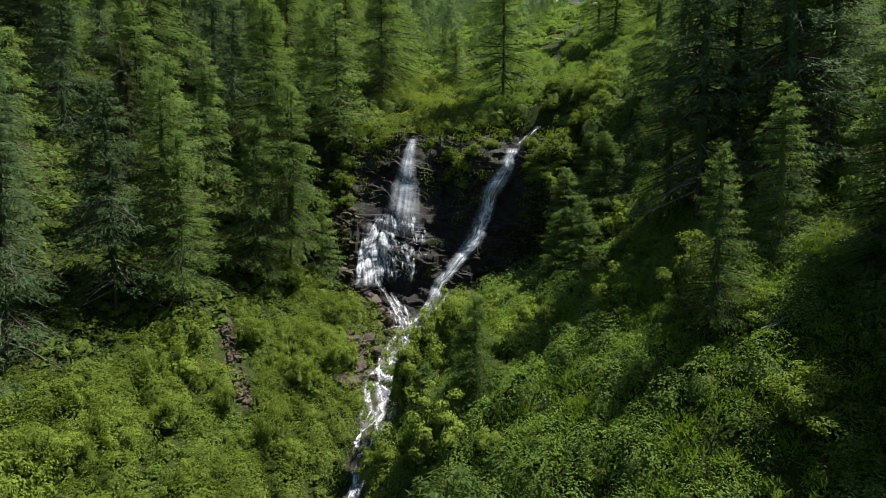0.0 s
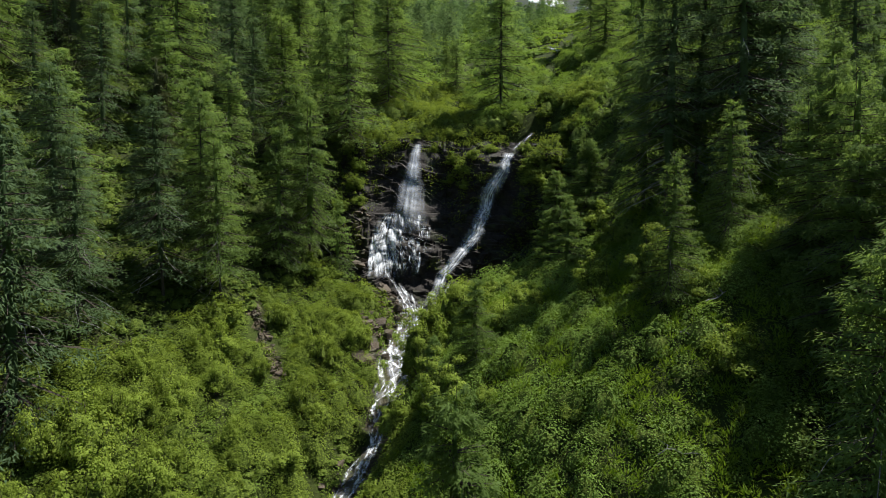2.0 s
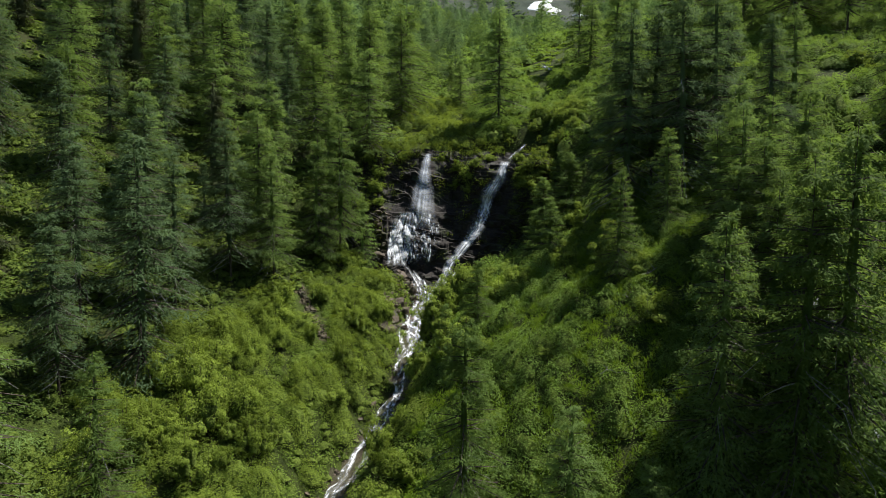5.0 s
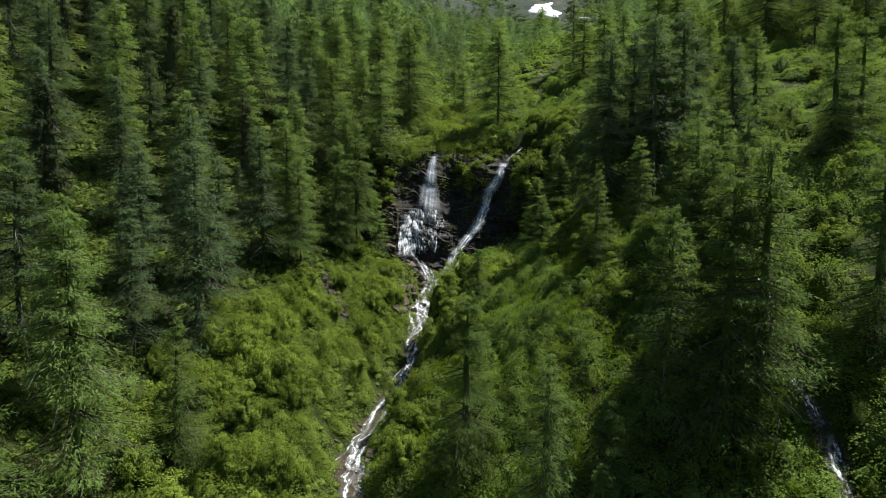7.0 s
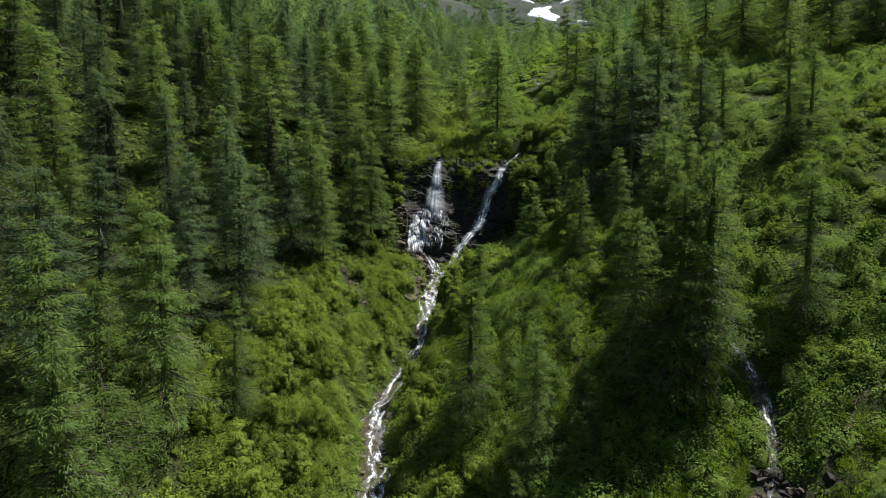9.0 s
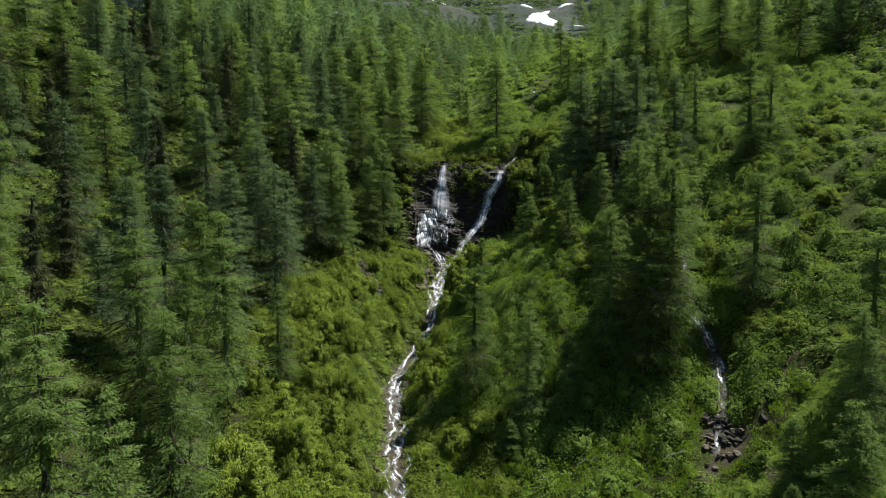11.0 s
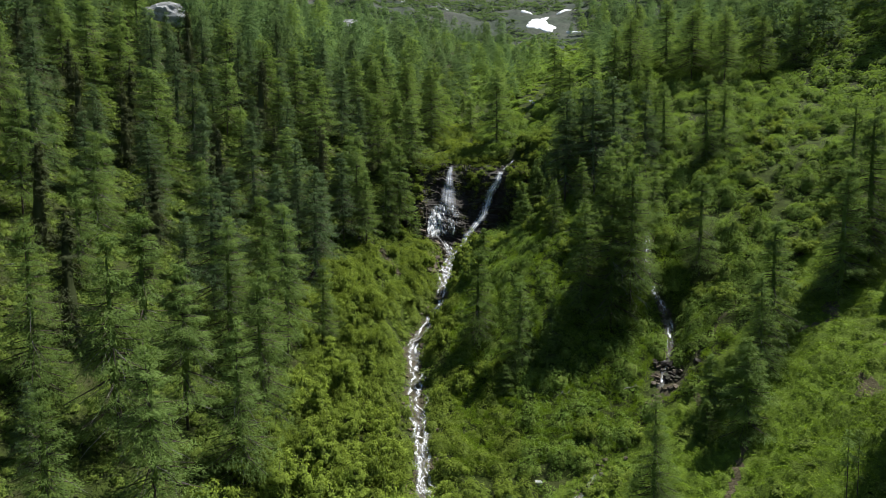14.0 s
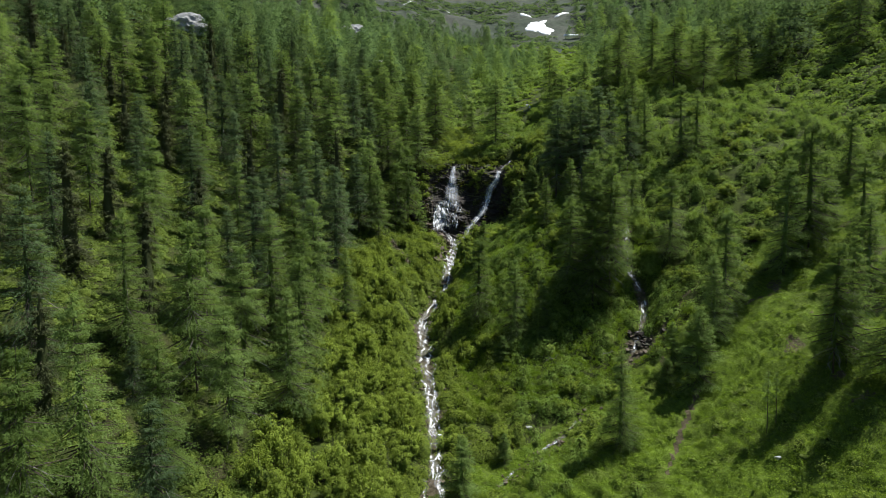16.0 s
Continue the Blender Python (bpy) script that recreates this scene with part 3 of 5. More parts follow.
l, w = fall_line(CHUTE_X, CHUTE_Z, [1.3, 1.5, 2.0, 2.7, 2.4, 1.8, 2.0, 2.2, 2.0, 2.1, 1.5, 1.7, 1.4, 1.4], 130)
ribbon("diagonal_chute", l, w, VEIL_WATER, chute, 0.12, 17, fall=True, seed=4, hug=1.0, settle=6)
l, w = fall_line([x + 0.12 for x in CHUTE_X], CHUTE_Z, [1.2, 1.3, 1.6, 1.9, 1.6, 1.3, 1.3, 1.5, 1.3, 1.5, 1.1, 1.3, 1.2, 1.2], 130)
ribbon("bright_strand", l, w, FALL_WATER, chute, 0.24, 13, fall=True, seed=5, hug=1.0, settle=6)
for k in range(14):
    i0 = falls_rnd.randrange(1, 12)
    x0 = CHUTE_X[i0] + falls_rnd.uniform(-0.5, 0.4)
    l, w = fall_line([x0, x0 * 0.5 + CHUTE_X[i0 + 1] * 0.5 + falls_rnd.uniform(-0.3, 0.1), CHUTE_X[i0 + 1]], [CHUTE_Z[i0], (CHUTE_Z[i0] + CHUTE_Z[i0 + 1]) / 2, CHUTE_Z[i0 + 1]], [0.3, 0.45, 0.3], 24)
    ribbon("side_strand", l, w, FALL_WATER, chute, 0.3, 7, fall=True, seed=320 + k, hug=0.8)


def draped(pts, lift=0.15):
    p = polyline(np.array([(x, y, 0.0) for x, y in pts]), 0.35)
    p[:, 2] = height(p[:, 0], p[:, 1]) + lift
    return p


l = polyline(np.array([(8.1, 66.4, 5.3), (9.4, 68.6, 6.6), (10.9, 70.6, 7.9)]), 0.3)
l[:, 2] = np.maximum(l[:, 2], height(l[:, 0], l[:, 1]) + 0.15)
ribbon("top_rapid", l, np.full(len(l), 0.9), BROOK_WATER, chute, 0.1, 7, 0.25, 11)
brook = tagged(new("mountain_brook"), "white foaming mountain brook running down over stones", "brook", kind="structure")
BRAID_Y, BRAID_W = [-70, -30, -10, 0, 8, 15, 22, 28, 33, 40, 44, 50, 56, 60], [1.1, 1.1, 1.1, 1.2, 1.4, 1.5, 1.6, 0.9, 0.6, 0.6, 1.0, 1.6, 1.6, 1.1]
flow = random.Random(12)


def braid(parent, line, a, b, off, width, lift, seed, sway=1.0):
    """A winding strand of white water along a stretch of a brook's line, lying on the bed."""
    q = line[a:b].copy()
    t = unit(np.gradient(q[:, :2], axis=0))
    run = np.arange(len(q)) * 0.5
    reach = np.interp(q[:, 1], BRAID_Y, BRAID_W) * sway
    move = reach * np.clip(off + 0.75 * lattice_noise(run, run * 0 + seed * 3.7, 2.3, seed) + 0.3 * lattice_noise(run, run * 0 + seed, 0.9, seed + 1), -1.15, 1.15)
    q[:, :2] += np.stack([-t[:, 1], t[:, 0]], -1) * move[:, None]
    q[:, 2] = np.maximum(q[:, 2], height(q[:, 0], q[:, 1]) - 0.05)
    ribbon("foaming_strand", q, width * (1 + 0.4 * lattice_noise(run, run * 0 + seed, 1.6, seed + 2)), BROOK_WATER, parent, lift, 9, 0.0, seed)


for k, off in enumerate((-0.6, 0.6, 0.0)):
    braid(brook, BROOK_LINE, 0, len(BROOK_LINE), off, (0.62, 0.66, 0.5)[k], 0.2 + 0.04 * k, 21 + k)
for k in range(70):
    a = flow.randrange(0, len(BROOK_LINE) - 60)
    braid(brook, BROOK_LINE, a, a + flow.randrange(5, 14), flow.uniform(-0.9, 0.9), flow.uniform(0.3, 0.7), flow.uniform(0.16, 0.34), 100 + k)


upper = np.flatnonzero(BROOK_LINE[:, 1] > 43)
for k in range(30):
    a = int(upper[flow.randrange(len(upper) - 8)])
    braid(brook, BROOK_LINE, a, a + flow.randrange(6, 14), flow.uniform(-0.9, 0.9), flow.uniform(0.35, 0.8), flow.uniform(0.22, 0.4), 400 + k)


def spill(parent, line, a, b, off, width, lift, seed):
    """A short strand of white water beside the main thread."""
    part_line = line[a:b].copy()
    t = unit(np.gradient(part_line[:, :2], axis=0))
    part_line[:, :2] += np.stack([-t[:, 1], t[:, 0]], -1) * off
    ribbon("foaming_strand", part_line, np.full(len(part_line), width), BROOK_WATER, parent, lift, 7, 0.3, seed)


left_foot = polyline(np.array([(-6.6, 61.4, -8.9), (-5.8, 60.4, -9.8), (-4.6, 59.3, -11.3), (-3.7, 58.0, -13.0), (-4.2, 56.2, -14.0), (-4.2, 54.0, -14.6)]), 0.3)
right_foot = polyline(np.array([(-0.2, 61.5, -9.8), (-0.9, 60.2, -11.0), (-1.9, 58.6, -12.2), (-2.7, 56.6, -13.3), (-3.4, 54.5, -14.0)]), 0.3)
for k in range(26):
    line = (left_foot, right_foot)[k % 2]
    a = flow.randrange(0, len(line) - 10)
    b = min(len(line), a + flow.randrange(7, 16))
    spill(brook, line, a, b, flow.uniform(-0.9, 0.9) if k > 3 else flow.uniform(-0.2, 0.2), flow.uniform(0.4, 0.75), flow.uniform(0.35, 0.65), 200 + k)
side_brook = tagged(new("side_brook"), "thin white side brook tumbling through a narrow stony gully", "brook", kind="structure")
for y0, y1, w in ((46.0, 43.5, 0.8), (40.0, 37.0, 0.7), (34.4, 28.0, 1.3), (28.5, 21.0, 1.5), (21.5, 17.0, 1.5), (17.5, 12.5, 1.6), (12.8, 7.0, 1.7), (7.6, 3.6, 1.1), (4.2, 1.4, 0.7), (-2.0, -4.5, 0.6), (-8.0, -13.5, 0.6), (-16.0, -20.0, 0.5)):
    l = SIDE_LINE[(SIDE_LINE[:, 1] < y0) & (SIDE_LINE[:, 1] > y1)]
    ribbon("thin_strand", l, np.full(len(l), w), BROOK_WATER, side_brook, 0.25, 7, 0.2, 41 + int(y0))
for pts, w in ((((18.6, 104.8), (19.0, 102.8), (19.0, 99.6)), 1.6), (((52.6, 222.0), (54.2, 217.5), (53.6, 212.0)), 3.0), (((56.8, 221.5), (54.6, 216.0)), 1.4), (((-13.8, 158.0), (-14.6, 154.5)), 2.0)):
    l = draped(pts, 0.9)
    b = tagged(new("upper_rapid"), "short white rapid high on the green slope", "brook", kind="structure")
    ribbon("rapid", l, np.full(len(l), w), BROOK_WATER, b, 0.25, 7, 0.2, 51)


# ---- trees ----
def conifer_shape(rng, tall, wide, count, branches, bare, size, droop, ragged, limbs=True, slim=0.26, taper=0.74, core=0.5, inward=1.05):
    """Arrays for one larch or spruce: trunk, limbs and needle sprays."""
    k = 9
    h = np.linspace(0, 1, k)
    bend = np.cumsum(rng.normal(0, 0.05, (k, 2)), 0) * h[:, None]
    axis = np.stack([bend[:, 0], bend[:, 1], h * tall], -1)
    trunk = tubes(axis[None], (0.0070 * tall * (1 - h) ** 1.1 + 0.010)[None], 7)
    bh = bare + (0.985 - bare) * np.sort(rng.random(branches)) ** 0.92
    rel = (bh - bare) / (1 - bare)
    reach = wide * np.clip(1 - rel, 0.03, 1) ** taper * np.clip(0.7 + rel * 3.0, 0, 1) * rng.uniform(1 - ragged, 1.15, branches) + 0.03 * tall * (1 - 0.45 * rel)
    az = rng.random(branches) * 2 * np.pi + np.arange(branches) * 2.4
    out = np.stack([np.cos(az), np.sin(az), np.zeros(branches)], -1)
    lat = np.stack([-np.sin(az), np.cos(az), np.zeros(branches)], -1)
    rise = np.interp(rel, [0, 0.5, 0.85, 1], [-0.28 - droop, -0.05 - droop * 0.6, 0.2, 0.6]) + rng.normal(0, 0.1, branches)
    root = np.stack([np.interp(bh, h, axis[:, 0]), np.interp(bh, h, axis[:, 1]), bh * tall], -1)

    def along(i, s):
        up = rise[i] * s - 0.18 * s * s + (0.10 + 0.12 * (1 - rel[i])) * s ** 3
        return root[i] + out[i] * (reach[i] * s)[:, None] + np.array([0, 0, 1.0]) * (reach[i] * up)[:, None]

    boughs = None
    if limbs:
        ii = np.flatnonzero(reach > 0.3 * wide)
        pp = np.stack([along(ii, np.full(len(ii), s)) for s in (0.0, 0.95)], 1)
        rr = (0.012 * reach[ii] + 0.012)[:, None] * np.array([1.6, 0.4])[None]
        boughs = tubes(pp, rr, 3)
    # side twigs in fronds along each branch, needles along the twigs
    share = reach ** 0.8
    i = rng.choice(branches, count, p=share / share.sum())
    slots = 9
    s = (slots * (0.02 + 0.98 * rng.random(count) ** inward)).astype(int) / slots + 0.12 - 0.05 * rng.random(count)
    hand = np.sign(rng.random(count) - 0.5)
    q = rng.random(count) ** 0.8
    twig = reach[i] * (0.16 + 0.30 * (1.05 - s)) + 0.10
    p = along(i, s) + lat[i] * (hand * q * twig)[:, None] + out[i] * (q * twig * 0.55)[:, None]
    p[:, 2] -= q * q * twig * 0.30 + rng.random(count) ** 1.8 * 0.038 * tall * (0.35 + 0.65 * (1 - rel[i]))
    p += rng.normal(0, 0.035 + 0.05 * size, (count, 3))
    d = lat[i] * (hand * rng.uniform(0.0, 0.8, count))[:, None] + out[i] * rng.uniform(0.1, 0.9, count)[:, None] + rng.normal(0, 0.3, (count, 3))
    d[:, 2] -= 0.35
    ln = size * rng.uniform(0.65, 1.35, count)
    face = out[i] * 0.45 + lat[i] * (hand * 0.2)[:, None] + np.array([0, 0, 1.0]) + rng.normal(0, 0.35, (count, 3))
    # the dense middle of the crown, ragged
    sides, rings = 9, np.array([0.02, 0.08, 0.17, 0.27, 0.37, 0.47, 0.57, 0.67, 0.77, 0.87, 0.97])
    k = rng.uniform(0.6, 1.15, (len(rings), sides)) * (core * wide * (1 - rings) ** taper * np.clip(0.4 + rings * 4, 0, 1))[:, None]
    turn = np.linspace(0, 2 * np.pi, sides, endpoint=False)[None] + rng.uniform(0, 1, (len(rings), 1))
    up = (bare + (0.985 - bare) * rings)[:, None] * tall - k * 0.25
    cv = np.stack([k * np.cos(turn), k * np.sin(turn), up], -1).reshape(-1, 3)
    i0 = np.arange(len(cv)).reshape(len(rings), sides)
    j0 = np.roll(i0, -1, 1)
    a0, b0, c0, d0 = i0[:-1].ravel(), j0[:-1].ravel(), j0[1:].ravel(), i0[1:].ravel()
    middle = cv, np.concatenate([np.stack([a0, b0, c0], -1), np.stack([a0, c0, d0], -1)])
    return trunk, boughs, middle, blades(rng, p, unit(d), ln, ln * slim * rng.uniform(0.8, 1.25, count), face)


def conifer(name, label, category, seed, tall, wide, count, branches, bare, size, leaf, droop=0.12, ragged=0.45, dead=0, core=0.5):
    rng = np.random.default_rng(seed)
    t, b, inner, c = conifer_shape(rng, tall, wide, count, branches, bare, size, droop, ragged, core=core)
    tree = tagged(new(name), label, category)
    piece("trunk", mesh_data("trunk", *t, BARK, shade=True), tree)
    tagged(piece("branchwork", mesh_data("branchwork", *b, BARK), tree), kind="stuff")
    index = np.concatenate([np.zeros(len(c[1]), int), np.ones(len(inner[1]), int)])
    piece("crown", mesh_data("crown", np.vstack([c[0], inner[0]]), np.vstack([c[1], inner[1] + len(c[0])]), leaf, shade=index > 0), tree)
    if dead:
        n = dead
        z = rng.uniform(0.12, 0.6, n) * tall
        az = rng.random(n) * 2 * np.pi
        r = rng.uniform(0.5, 0.95, n) * wide
        o = np.stack([np.cos(az), np.sin(az)], -1)
        pts = np.stack([np.concatenate([o * (r * s)[:, None], (z - r * s * (0.25 + 0.4 * s))[:, None]], 1) for s in (0.0, 0.4, 0.75, 1.0)], 1)
        pts[:, 1:, :2] += rng.normal(0, 0.15, (n, 3, 2))
        tagged(piece("dead_branchwork", mesh_data("dead_branchwork", *tubes(pts, np.repeat([[0.035, 0.028, 0.018, 0.008]], n, 0), 3), GREY_BARK), tree, "bare silver-grey dead twigs"), kind="stuff")
    return tree


LARCH = "feathery light green larch tree with a slender dark trunk"
EDGE_LARCH = "tall larch with bare lower trunk and silvery dead twigs"
near_larches = [
    conifer("larch_tree", LARCH, "tree", 11, 18, 4.0, 17000, 135, 0.04, 0.29, LARCH_LEAF, 0.14, 0.34, 10, core=0.12),
    conifer("larch_tree", LARCH, "tree", 12, 18, 3.7, 15500, 130, 0.10, 0.29, LARCH_LEAF, 0.22, 0.36, 14, core=0.12),
    conifer("larch_tree", EDGE_LARCH, "tree", 13, 18, 3.7, 14000, 120, 0.20, 0.29, LARCH_LEAF, 0.18, 0.45, 40, 0.1),
    conifer("larch_tree", EDGE_LARCH, "tree", 14, 18, 3.2, 12000, 115, 0.27, 0.29, LARCH_LEAF, 0.12, 0.45, 34, 0.1),
    # needle colour darkened to stand for shade
    conifer("larch_tree", "larch with a bare lower trunk and needles darkened for shade", "tree", 15, 18, 3.5, 13500, 120, 0.2, 0.29, DARK_SHADED_LEAF, 0.2, 0.45, 30, 0.1),
]
mid_larches = [
    conifer("larch_tree", LARCH, "tree", 21 + i, 18, 3.6 + 0.2 * i, 8800, 120, 0.06 + 0.04 * i, 0.37, LARCH_LEAF, 0.12 + 0.05 * i, 0.36, 12, core=0.06)
    for i in range(4)
]
# larches with the forest's inner shade painted into their needle colour
shaded_larches = [
    conifer("larch_tree", "larch of the dense forest with needles darkened for shade", "tree", 27 + i, 18, 3.7, 9200, 120, 0.08, 0.36, DARK_SHADED_LEAF, 0.2, 0.4, 16, core=0.1) for i in range(2)
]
young_larches = [
    conifer("young_larch", "small bright green young larch", "tree", 31 + i, 9, 2.8, 14000, 110, 0.03, 0.23, LARCH_LEAF, 0.0, 0.45, core=0.12) for i in range(2)
]
spruces = [
    conifer("spruce_tree", "dark brownish spruce tree among the larches", "tree", 41 + i, 17, 2.2, 5200, 85, 0.04, 0.46, SPRUCE_LEAF, 0.25, 0.3) for i in range(2)
]
bare_larch = conifer("bare_larch", "thin nearly bare larch stem with a tuft on top", "tree", 51, 18, 1.2, 420, 30, 0.55, 0.6, LARCH_LEAF, 0.1, 0.5, 14, 0.1)
placed = []
used = set()
rnd = random.Random(5)


def plant(kind, x, y, tall, own, group, wide=1.0, sink=0.25):
    """Puts a tree of that height at x, y; the first of a kind is the one already built."""
    z = float(height(np.array(x), np.array(y))) - sink
    s = tall / own
    m = pose(x, y, z, rnd.uniform(-1.5, 1.5), rnd.uniform(-1.5, 1.5), rnd.uniform(0, 360)) @ Matrix.Diagonal((s * wide, s * wide, s, 1))
    placed.append((x, y))
    if kind.name in used:
        tree = copy_thing(kind, m @ Matrix.Diagonal((1 / kind.scale.x, 1 / kind.scale.y, 1 / kind.scale.z, 1)))
    else:
        used.add(kind.name)
        kind.matrix_basis = m
        tree = kind
        tree["group"] = group
        return tree
    tree["group"] = group
    return tree


def set_out(kinds, own, group, rows):
    """Rows of x, y, height and kind."""
    for x, y, tall, k in rows:
        plant(kinds[k % len(kinds)], x, y, tall, own, group, rnd.uniform(0.95, 1.12))


# some near x 16-25, y 16-29 are infill, added to cast shade
set_out(near_larches, 18, "larches along the brook", [
    (0.0, 16.0, 15.0, 1), (5.2, 10.0, 12.5, 0), (9.6, 10.0, 7.6, 1), (14.6, 13.4, 16.5, 0), (16.8, 16.4, 12.0, 1), (21.6, 22.6, 13.4, 1), (23.3, 20.5, 14.8, 3), (25.1, 25.1, 15.2, 2), (22.1, 28.3, 12.4, 1), (28.4, 27.2, 11.0, 0), (26.2, 30.1, 10.0, 1), (13.0, 28.9, 9.5, 0), (17.8, 11.2, 20.5, 1), (20.6, 12.0, 21.5, 3),
    (17.0, 40.7, 21.0, 4), (21.8, 38.4, 21.0, 4), (25.8, 40.8, 19.5, 4), (31.8, 41.5, 16.0, 4), (20.4, 43.5, 19.0, 4), (23.6, 31.0, 13.5, 1), (18.6, 33.4, 10.0, 0), (26.0, 53.0, 14.5, 1), (21.6, 56.7, 15.5, 0), (16.7, 45.0, 13.6, 1), (36.5, 51.0, 10.5, 0), (24.4, 44.5, 18.0, 0), (21.0, 25.0, 14.0, 0), (28.6, 45.5, 16.0, 4), (22.6, 17.2, 15.5, 0), (20.2, 18.6, 14.0, 0), (22.0, 64.0, 18.0, 1), (21.0, 28.5, 11.0, 0), (19.4, 22.4, 12.0, 1), (24.6, 28.0, 13.0, 0)])
set_out(near_larches, 18, "larches on the open meadow slope", [
    (31.4, 15.7, 15.0, 1), (42.2, 1.5, 16.5, 0), (47.0, 3.8, 19.0, 1), (51.0, 6.7, 12.2, 0), (32.7, -1.6, 15.5, 1), (30.2, -4.6, 11.0, 0), (14.8, -16.1, 12.0, 0),
    (35.9, -20.6, 14.5, 2), (38.4, -19.0, 14.0, 0), (38.4, -25.7, 15.5, 1), (36.5, 46.1, 13.5, 0), (40.8, 36.9, 16.5, 1), (44.0, 38.0, 13.5, 0), (51.2, -1.3, 13.0, 1), (44.7, -12.4, 12.0, 0), (58.3, 13.3, 12.0, 1), (55.0, 20.0, 12.0, 0)])
set_out(young_larches, 9, "young larches by the brook", [
    (26.1, -9.9, 10.0, 0), (24.7, -4.8, 6.4, 1), (23.0, -8.0, 4.5, 0), (-3.8, -22.1, 8.0, 1), (1.85, 33.4, 6.8, 0), (-0.9, 34.2, 4.4, 1), (1.5, -14.0, 4.0, 0), (11.5, 56.5, 7.5, 0), (8.6, 7.4, 6.4, 1), (3.2, 6.6, 4.6, 0), (13.6, 52.5, 9.0, 1), (9.6, 51.5, 6.5, 1), (10.5, 46.0, 7.0, 0), (13.8, 58.5, 7.0, 1)])
set_out([bare_larch], 18, "thin stems on the meadow", [(27.9, -23.0, 6.8, 0), (28.9, -22.8, 6.0, 0)])
set_out(near_larches, 18, "larches at the forest's edge", [
    (-14.4, 57.5, 18.5, 2), (-17.0, 55.0, 15.5, 1), (-21.7, 47.8, 18.2, 3), (-23.8, 44.0, 17.4, 4), (-19.9, 46.4, 15.0, 3), (-26.5, 36.4, 15.5, 4), (-30.3, 36.2, 15.0, 4), (-32.5, 31.4, 16.0, 4),
    (-29.4, 23.2, 14.0, 4), (-29.5, 14.0, 18.0, 2), (-25.0, 7.2, 20.2, 2), (-29.6, -0.4, 18.0, 0), (-24.6, -3.0, 18.5, 3), (-23.6, -8.2, 16.8, 1), (-29.0, -14.4, 16.5, 2), (-26.6, -25.9, 14.5, 2), (-30.2, -33.1, 13.0, 0),
    (-22.0, 14.5, 12.0, 0), (-34.0, 6.0, 19.0, 4), (-35.5, -9.0, 17.0, 1), (-36.0, 18.0, 17.5, 4), (-12.0, 60.5, 13.0, 0), (-16.5, 61.5, 17.0, 1)])
set_out(spruces, 17, "dark spruces in the forest", [(-50.0, -12.0, 16.0, 0), (-41.5, 4.0, 13.5, 1), (-62.0, 40.0, 15.0, 0), (-31.0, 60.0, 14.0, 1), (-39.3, -34.3, 12.5, 1), (-68.7, 37.5, 16.0, 1), (-41.0, -12.3, 14.0, 0)])

# the forest: trees set out at random, thinning towards the open slope
GULLY = polyline(np.array([(11.0, 71.0, 0), (17.0, 88.0, 0), (19.4, 104.5, 0), (36.0, 145.0, 0), (45.0, 180.0, 0), (53.6, 213.0, 0), (62.0, 300.0, 0), (62.0, 390.0, 0)]), 3.0)


def wooded(x, y):
    """How likely a tree stands at x, y."""
    if math.hypot(x + 93, y - 126) < 8 or (-106 < x < -76 and 92 < y < 128 and abs((x + 93) - (y - 126) * -0.45) < 8):
        return 0.0
    d, _ = near_line(GULLY, x, y)
    d = float(d[0])
    if math.hypot(x + 51, y + 6) < 4:
        return 0.0
    if d < 5.0 + 0.05 * max(0, y - 90) + 0.16 * max(0, y - 220):
        return 0.0
    if x < float(forest_edge(y)):
        return 1.0 if y < 150 else 0.72 if y < 290 else 0.72 * max(0.0, 1 - (y - 290) / (70 if x > -50 else 130))
    if y < 78:
        return 0.5 if (x > 60 and y > 74) or (x > 88 and y > 66) else (0.006 if x > 36 and y > 10 else 0.0)
    if x < 16:
        return 0.03 if y < 95 else 0.10 if y < 125 else 0.20 if y < 175 else 0.42 * max(0.0, 1 - (y - 220) / 120)
    low = 74 if x > 36 else 86
    if y > low + 0.1 * max(0, 75 - x):
        return (0.3 if y < 110 and x < 34 else 0.55 if y < 150 and x < 50 else 0.9 if x < 80 else 0.7) * min(1.0, max(0.0, 1 - (y - 260) / (100 if x < 95 else 240)))
    return 0.0


tight = 6.5
cells = {}
for x, y in placed:
    cells.setdefault((int(x // tight), int(y // tight)), []).append((x, y))
spots = []
for _ in range(26000):
    y = rnd.uniform(-46, 420)
    half = 0.74 * (y + 86) + 14
    x = rnd.uniform(-half, half)
    gap = tight * (1.0 if y < 110 else 1.05 if y < 220 else 1.1)
    c = (int(x // tight), int(y // tight))
    if any((x - a) ** 2 + (y - b) ** 2 < gap * gap for i in (-2, -1, 0, 1, 2) for j in (-2, -1, 0, 1, 2) for a, b in cells.get((c[0] + i, c[1] + j), ())):
        continue
    if rnd.random() > wooded(x, y):
        continue
    cells.setdefault(c, []).append((x, y))
    spots.append((x, y))
spots.sort(key=lambda s: math.hypot(s[0] * 1.0 + 10, s[1] + 30))
